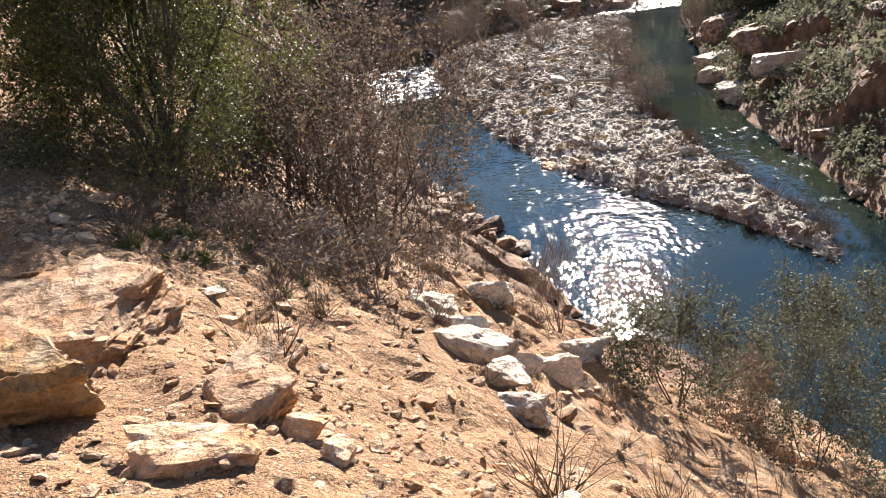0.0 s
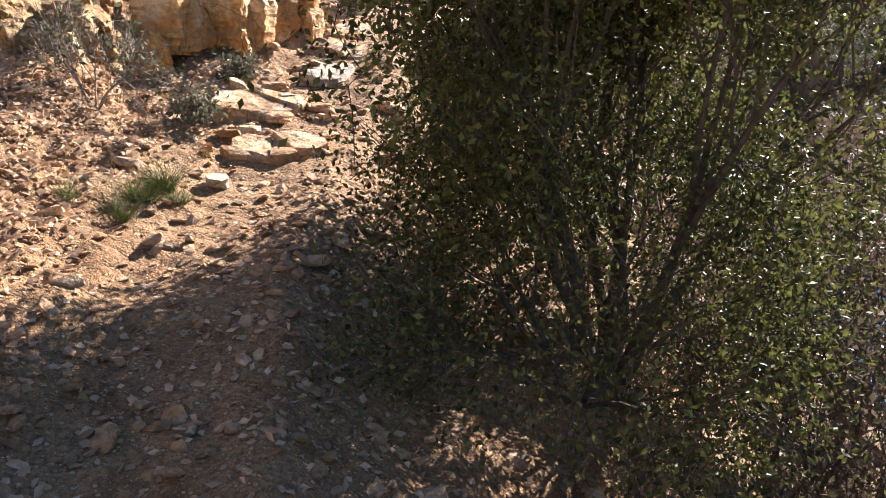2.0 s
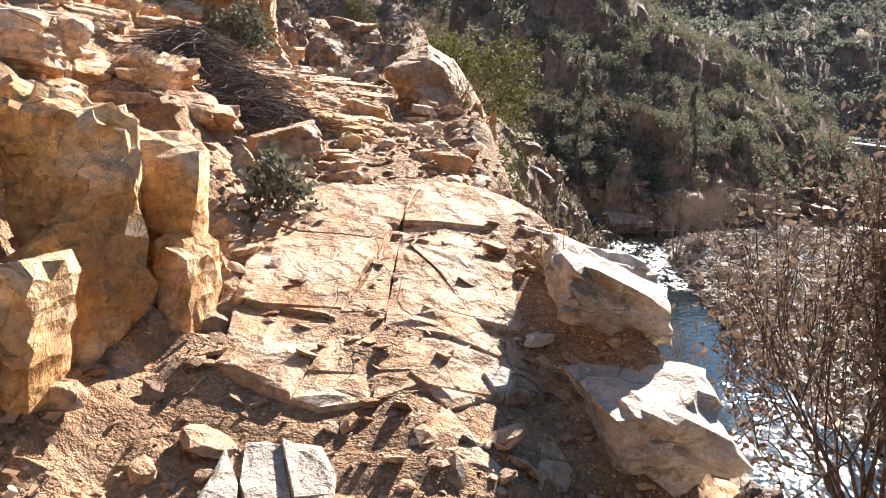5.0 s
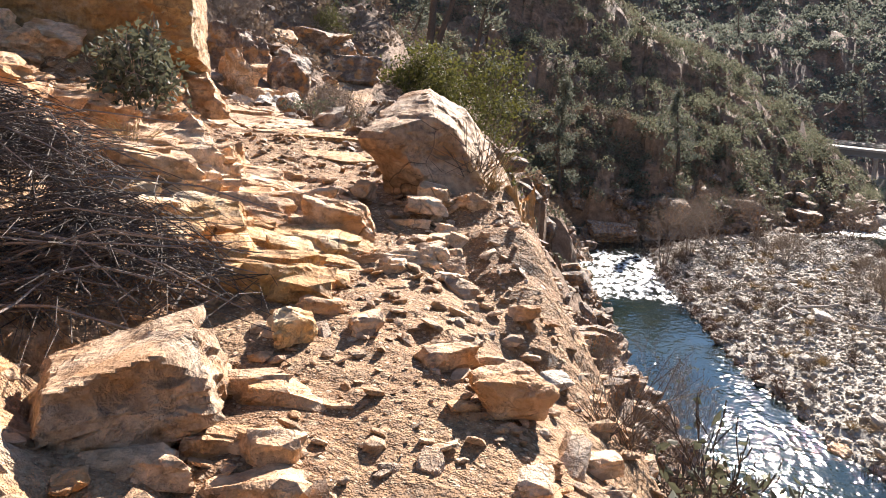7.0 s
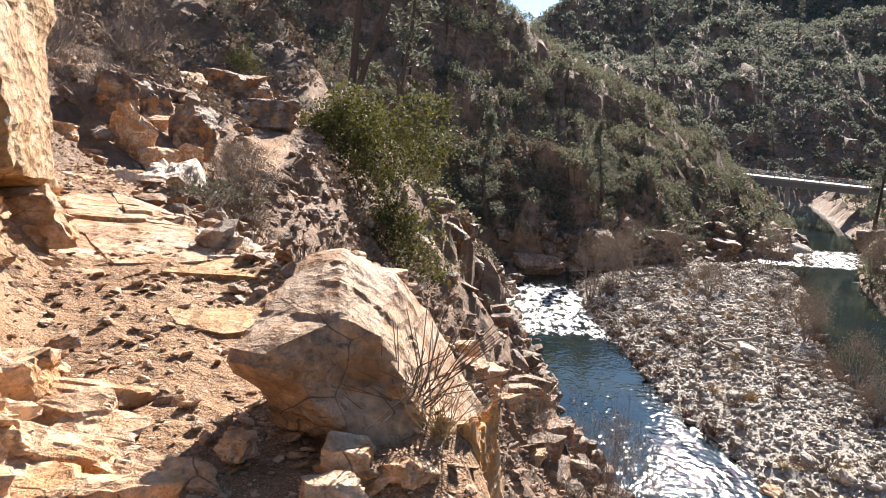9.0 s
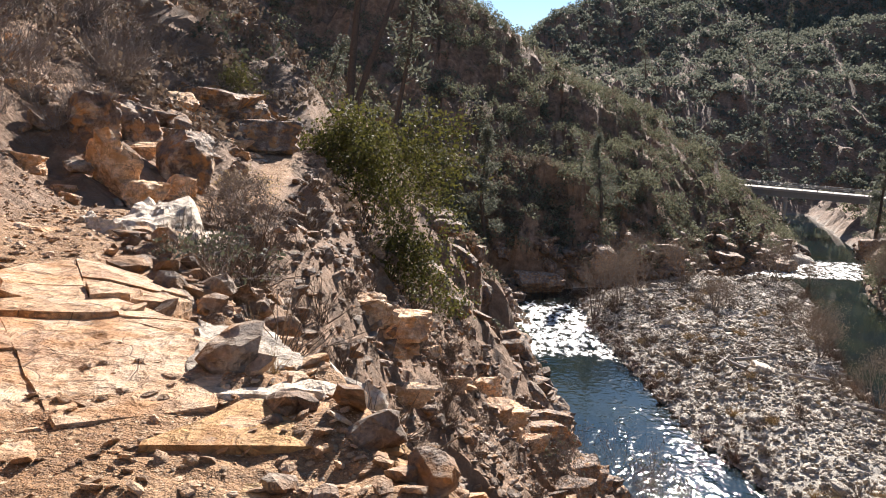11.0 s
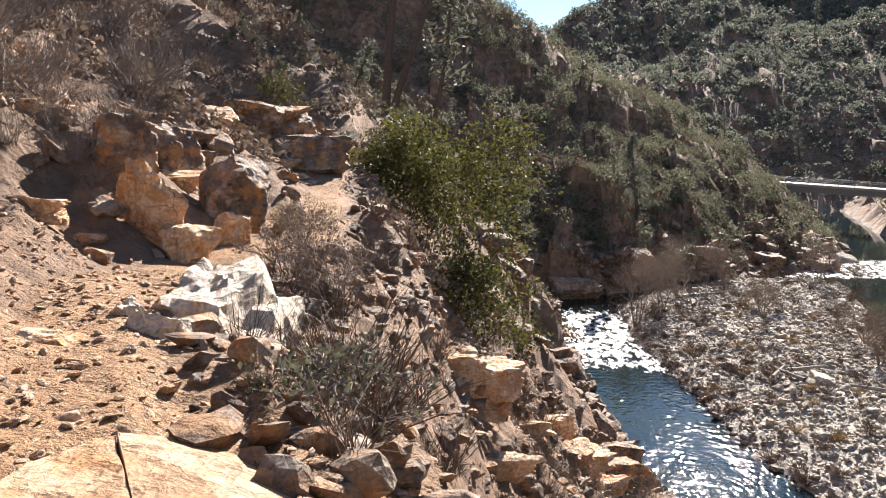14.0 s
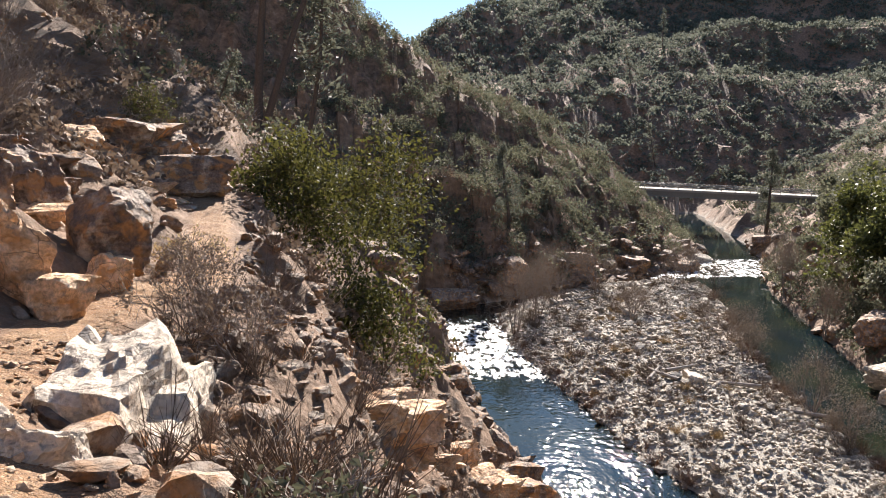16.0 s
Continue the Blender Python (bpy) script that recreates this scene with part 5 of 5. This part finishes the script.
        plant(nm, at_ground(x, y), h, w, 50 + i, m, M_BARK if "manz" in nm or "green" in nm else M_TWIG, lb, "shrub", n, (0.085 if "manz" in nm else 0.06) if big else 0.035, 7 if not big else 5, 3 if not big else 4, 0.022 if big else 0.009, 0.6, 0.05, 3, (0.2 if "manz" in nm else 0.12) if big else 0.05, 0.7)
    # small growth
    g = np.random.default_rng(5)
    pts, g = scatter(1000, -13, 3, 3, 48, 71, lambda x, y, g: (x > np.interp(y, TY, TX) + 0.9))
    stick_field("dry_tufts", pts, g.uniform(0.12, 0.36, len(pts)) * np.interp(pts[:, 1], [15, 25], [1.0, 1.6]), M_DRYBR, "dry brown tufts on the slope", "dry brush", 71, 40, 0.012)
    pts, g = scatter(90, -9, -0.5, 3, 22, 72, lambda x, y, g: np.abs(np.abs(x - np.interp(y, TY, TX)) - 1.1) < 0.5)
    stick_field("straw_tufts", pts, g.uniform(0.08, 0.22, len(pts)), M_STRAW, "dry straw grass tufts beside the trail", "grass", 72, 36, 0.014)
    pts, g = scatter(26, -2.4, -1.0, 5.6, 7.6, 73)
    pts2, g2 = scatter(9, -5.6, -5.2, 7.6, 8.1, 74)
    pts = np.concatenate([pts, pts2])
    stick_field("grass_tufts", pts, g.uniform(0.07, 0.17, len(pts)), M_GRASS, "green grass tufts beside the trail", "grass", 73, 60, 0.012)
    pts, g = scatter(26000, -9.0, -4.6, 5.6, 11.2, 75, lambda x, y, g: (x < np.interp(y, TY, TX) - 0.75 - g.uniform(0, 0.5, len(x))))
    pts[:, 2] += 0.015
    v, f = leaves_np(pts, 0.036, g, flat=0.8, long=1.4)
    tagged(new("leaf_litter", mesh_np("leaf_litter", v, f, M_LITTER)), "pale brown fallen oak leaves above the trail", "leaf litter", kind="stuff")
    pts, g = scatter(1800, -4.9, -2.6, 5.2, 9.5, 76)
    pts[:, 2] += 0.01
    v, f = leaves_np(pts, 0.035, g, flat=0.8, long=1.4)
    tagged(new("leaf_litter", mesh_np("leaf_litter", v, f, M_LITTER)), "fallen leaves on the shaded trail", "leaf litter", kind="stuff")


def build_trees():
    gray_pine("pine_tree", at_ground(-16.15, 62.0), 17, 11, "tall thin dark-trunked pine with forked stem", 900, 0.15, 0.5, 0.17, True, 0.05)
    gray_pine("pine_tree", at_ground(-14.85, 66.0), 15, 12, "slender leaning dark-trunked pine", 800, 0.15, 0.45, 0.13, False, 0.14)
    gray_pine("pine_tree", at_ground(-30, 105), 15, 13, "slender leaning pine on the hillside", 1500, 0.2, 0.4, 0.2, False, 0.2)
    gray_pine("pine_tree", at_ground(-9.6, 112), 14, 14, "grey-green pine on the hillside", 4200, 0.26, 0.15, 0.2)
    gray_pine("pine_tree", at_ground(4.8, 123), 11, 15, "grey-green pine on the hillside", 3600, 0.28, 0.15, 0.18)
    gray_pine("conifer", at_ground(52, 154), 15, 16, "dark green conifer near the bridge", 4200, 0.24, 0.08, 0.25)
    for i, (x, y, h) in enumerate([(30, 190, 10), (44, 232, 11), (60, 240, 12), (20, 250, 14), (35, 290, 14), (70, 300, 15), (90, 330, 16), (55, 350, 16), (115, 300, 15), (10, 210, 10)]):
        gray_pine("pine_tree", at_ground(x, y), h, 120 + i, "small grey-green pine on the far hill", 900, 0.2, 0.1, 0.15)
    bare = [(1.6, 95.5, 8.0, 6.0), (4.5, 100, 7.0, 5), (7.3, 106.6, 7.5, 6.0), (13.5, 113.4, 5.6, 5.0), (25.1, 118, 6.5, 5.5), (20.3, 91.2, 4.4, 4.4), (18.0, 72.0, 5.0, 4.6), (33.7, 108, 7.0, 5.5), (35.5, 100, 6.5, 5), (17.4, 66, 3.2, 3.6), (30.5, 122, 4, 4), (18.6, 84, 3.6, 3.4), (14, 100, 3.2, 3.4), (36.5, 115, 7, 5), (29.5, 92, 6, 4)]
    for i, (x, y, h, w) in enumerate(bare):
        plant("bare_alder", at_ground(x, y, -0.1), h, w, 150 + i, M_DRYBR, M_TWIG, "leafless grey-brown alder on the gravel bar", "alder", 1900, 0.075, 5, 4, 0.07, 0.5, 0.12, 3, 0.35, 0.45, "bare alders by the river")
    for i, (x, y, h, w) in enumerate([(36.5, 92, 11, 11), (39.5, 98, 12, 12), (44, 104, 10, 10), (41, 86, 10, 10), (50, 112, 10, 10), (34.5, 84, 7, 8)]):
        plant("oak_tree", at_ground(x, y), h, w, 180 + i, M_OAK if i < 4 else M_CHAP, M_BARK, "broad dark green evergreen oak on the far bank", "oak", 9000, 0.30, 3, 4, 0.22, 0.6, 0.05, 3, 0.55, 0.6, "oaks on the far bank")
    for i, (x, y, h, w) in enumerate([(55, 132, 8, 8), (58, 140, 9, 9), (64, 150, 9, 9), (70, 160, 9, 10), (76, 168, 9, 10), (62, 122, 8, 9), (72, 140, 9, 10)]):
        plant("oak_tree", at_ground(x, y), h, w, 190 + i, M_CHAP, M_BARK, "grey-green tree on the far bank", "tree", 3600, 0.36, 3, 3, 0.2, 0.6, 0.05, 3, 0.6, 0.6, "trees on the far bank")


def build_hillside_brush():
    left = lambda x, y, g: (x < np.interp(y, LY, LX) - 12 - 4 * g.uniform(0, 1, len(x))) & ((np.abs(x - np.interp(y, TY, TX)) > 1.2) | (y > 40.5))
    pts, g = scatter(8000, -70, 0, 34, 130, 81, left)
    sz = g.uniform(0.35, 1.0, len(pts)) * np.interp(pts[:, 1], [30, 60, 130], [0.7, 1.0, 1.5])
    shrub_field("hillside_brush", pts, sz, M_DRYBR, "grey-brown leafless brush covering the hillside", "brush", 81, 46, 0.2)
    stick_field("hillside_twigs", pts[:900], sz[:900] * 1.3, M_TWIG, "bare grey twigs covering the hillside", "brush", 83, 24, 0.012)
    pts, g = scatter(900, -32, -11, 20, 50, 91, lambda x, y, g: x < np.interp(y, TY, TX) - 1.3 - g.uniform(0, 1, len(x)))
    sz = g.uniform(0.3, 0.9, len(pts)) * np.interp(np.interp(pts[:, 1], TY, TX) - pts[:, 0], [1, 4], [0.5, 1.2])
    stick_field("hillside_twigs", pts, sz, M_TWIG, "bare grey twigs on the slope above the trail", "brush", 92, 44, 0.010)
    shrub_field("hillside_brush", pts[::2], sz[::2] * 0.8, M_DRYBR, "dry brown brush on the slope above the trail", "brush", 93, 60, 0.12)
    pts, g = scatter(1500, -25, 60, 92, 175, 94, lambda x, y, g: (x < np.interp(y, LY, LX) - 1.5) & (x > np.interp(y, LY, LX) - 45))
    shrub_field("spur_chaparral", pts, g.uniform(0.6, 1.6, len(pts)), M_CHAP, "olive chaparral on the spur above the river", "chaparral", 94, 150, 0.14, 1.1)
    pts, g = scatter(3000, -75, 45, 64, 215, 82, lambda x, y, g: (x < np.interp(y, LY, LX) - 2 - 9 * g.uniform(0, 1, len(x)) ** 2) & (x > np.interp(y, LY, LX) - 85))
    shrub_field("hillside_chaparral", pts, g.uniform(0.7, 2.2, len(pts)) * np.interp(pts[:, 1], [55, 90], [0.6, 1.0]), M_CHAP, "dark olive chaparral bushes on the canyon side", "chaparral", 82, 140, 0.14, 1.1)
    pts, g = scatter(2000, -60, 40, 45, 200, 84, lambda x, y, g: (x < np.interp(y, LY, LX) - 3 - 5 * g.uniform(0, 1, len(x))))
    shrub_field("hillside_sage", pts, g.uniform(0.5, 1.4, len(pts)), M_SAGE, "grey-green bushes on the canyon side", "chaparral", 84, 100, 0.14)
    pts, g = scatter(52000, -60, 400, 222, 620, 85, lambda x, y, g: (x < 105 + (y - 100) * 0.6) & (land(x, y) > WATER + 2))
    shrub_field("far_chaparral", pts, g.uniform(0.7, 2.4, len(pts)) * np.interp(pts[:, 1], [222, 600], [0.75, 1.35]), M_FAR, "dark olive chaparral covering the far mountain", "chaparral", 85, 20, 0.40, 0.9)
    pts, g = scatter(4600, 20, 240, 25, 235, 86, lambda x, y, g: (x > np.interp(y, RY, RX) + 2 + 5 * g.uniform(0, 1, len(x))))
    shrub_field("far_bank_brush", pts, g.uniform(0.8, 2.6, len(pts)), M_CHAP, "olive brush on the far bank", "chaparral", 86, 70, 0.2)
    pts, g = scatter(5000, 18, 60, 25, 130, 95, lambda x, y, g: (x > np.interp(y, RY, RX) + 0.8) & (x < np.interp(y, RY, RX) + 10))
    shrub_field("far_bank_brush", pts, g.uniform(0.5, 1.5, len(pts)), M_CHAP, "dark olive bushes above the far river bank", "chaparral", 95, 70, 0.18)
    pts, g = scatter(2600, -60, 50, 60, 190, 96, lambda x, y, g: x < np.interp(y, LY, LX) - 2)
    shrub_field("hillside_dry_brush", pts, g.uniform(0.5, 1.4, len(pts)), M_DRYBR, "grey-brown dry brush between the chaparral", "brush", 96, 60, 0.16)
    # rust-red growth along the water
    def edge(x, y, g):
        return (y > 34) & (y < 122) & (np.minimum(np.abs(x - np.interp(y, BY, BL)), np.abs(x - np.interp(y, BY, BR))) < 1.3)
    pts, g = scatter(3200, 0, 32, 34, 122, 87, edge)
    stick_field("red_willow", pts[:330], g.uniform(0.4, 1.0, 330)[:len(pts[:330])], M_RUST, "rust-red bare willow along the gravel bar", "willow", 87, 46, 0.011)
    pts, g = scatter(420, 2, 30, 36, 122, 88, lambda x, y, g: (x > np.interp(y, BY, BL)) & (x < np.interp(y, BY, BR)))
    stick_field("bar_brush", pts, g.uniform(0.5, 1.3, len(pts)), M_DRYBR, "dry brown brush on the gravel bar", "brush", 88, 46, 0.010)
    pts, g = scatter(70, 4, 22, 48, 110, 89, lambda x, y, g: (x > np.interp(y, BY, BL) + 1) & (x < np.interp(y, BY, BR) - 1))
    stick_field("bar_grass", pts, g.uniform(0.4, 0.9, len(pts)), M_STRAW, "straw-coloured dry grass on the gravel bar", "grass", 89, 70, 0.012, 0.8)


# ------------------------------------------------------------ bridge, driftwood
def box_np(a, b, w, h):
    """A beam from a to b, w wide and h deep, its top at the given points."""
    a, b = np.array(a, float), np.array(b, float)
    d = (b - a) / np.linalg.norm(b - a)
    s = np.cross(d, (0, 0, 1))
    s /= np.linalg.norm(s)
    v = [p + s * w * k + np.array((0, 0, z)) for p in (a, b) for k, z in ((-0.5, 0), (0.5, 0), (0.5, -h), (-0.5, -h))]
    f = [[0, 1, 2, 3], [7, 6, 5, 4], [0, 4, 5, 1], [1, 5, 6, 2], [2, 6, 7, 3], [3, 7, 4, 0]]
    return np.array(v), np.array(f)


def build_bridge():
    a, b = np.array((21.0, 193.0, -6.4)), np.array((86.0, 170.0, -9.2))
    r = root("bridge", tuple(a), "long low concrete and steel road bridge over the river", "bridge")
    side = np.cross((b - a) / np.linalg.norm(b - a), (0, 0, 1))

    def add(nm, p, q, w, h, m):
        v, f = box_np(np.array(p) - a, np.array(q) - a, w, h)
        part(nm, mesh_np(nm, v, f, m), r)
    add("deck", a, b, 5.0, 0.45, M_CONC)
    for k in (-1.7, 0, 1.7):
        add("girder", a + side * k - (0, 0, 0.45), b + side * k - (0, 0, 0.45), 0.4, 1.1, M_STEEL)
    for k in (-2.35, 2.35):
        add("rail", a + side * k + (0, 0, 1.0), b + side * k + (0, 0, 1.0), 0.12, 0.14, M_STEEL)
        add("rail", a + side * k + (0, 0, 0.6), b + side * k + (0, 0, 0.6), 0.10, 0.12, M_STEEL)
        for t in np.linspace(0.01, 0.99, 26):
            p = a + (b - a) * t + side * k
            v, f = sticks_np([p - a], [p - a + (0, 0, 1.0)], 0.07, 0.07, 4)
            part("post", mesh_np("post", v, f, M_STEEL), r)
    for t in (0.16, 0.4, 0.62, 0.85):
        p = a + (b - a) * t - (0, 0, 1.5)
        for k in (-1.5, 1.5):
            q = p + side * k
            v, f = sticks_np([q - a], [(q[0] - a[0], q[1] - a[1], -10.2)], 0.35, 0.42, 10)
            part("pier", mesh_np("pier", v, f, M_CONC, True), r)
        add("pier_cap", p - side * 2.2, p + side * 2.2, 0.8, 0.5, M_CONC)


def build_driftwood():
    g = np.random.default_rng(9)
    for x, y, ln, turn in ((9.4, 78.4, 3.2, 60), (9.9, 77.6, 2.6, 120), (11.8, 79.5, 2.8, 20), (14.5, 76, 3.4, 160), (16.8, 70.5, 3.0, 150), (10.3, 107, 4, 20)):
        z = land_at(x, y) + 0.28
        c, s = math.cos(radians(turn)), math.sin(radians(turn))
        seg = [((-ln / 2 * c, -ln / 2 * s, 0), (0, 0, 0.05), 0.16, 0.13, 0), ((0, 0, 0.05), (ln / 2 * c, ln / 2 * s, 0.12), 0.13, 0.07, 0), ((0, 0, 0.05), (-0.6 * s, 0.6 * c, 0.5), 0.05, 0.02, 0)]
        v, f = seg_np([(np.array(p), np.array(q), ra, rb, 0) for p, q, ra, rb, _ in seg], 7)
        ob = new("driftwood_log", mesh_np("driftwood_log", v, f, M_WOOD, True))
        ob.location = (x, y, z)
        tagged(ob, "bleached grey driftwood log on cobbles", "driftwood", "driftwood logs")


build_rocks()
build_near_plants()
build_trees()
build_bridge()
build_driftwood()
build_hillside_brush()
build_loose_rocks()
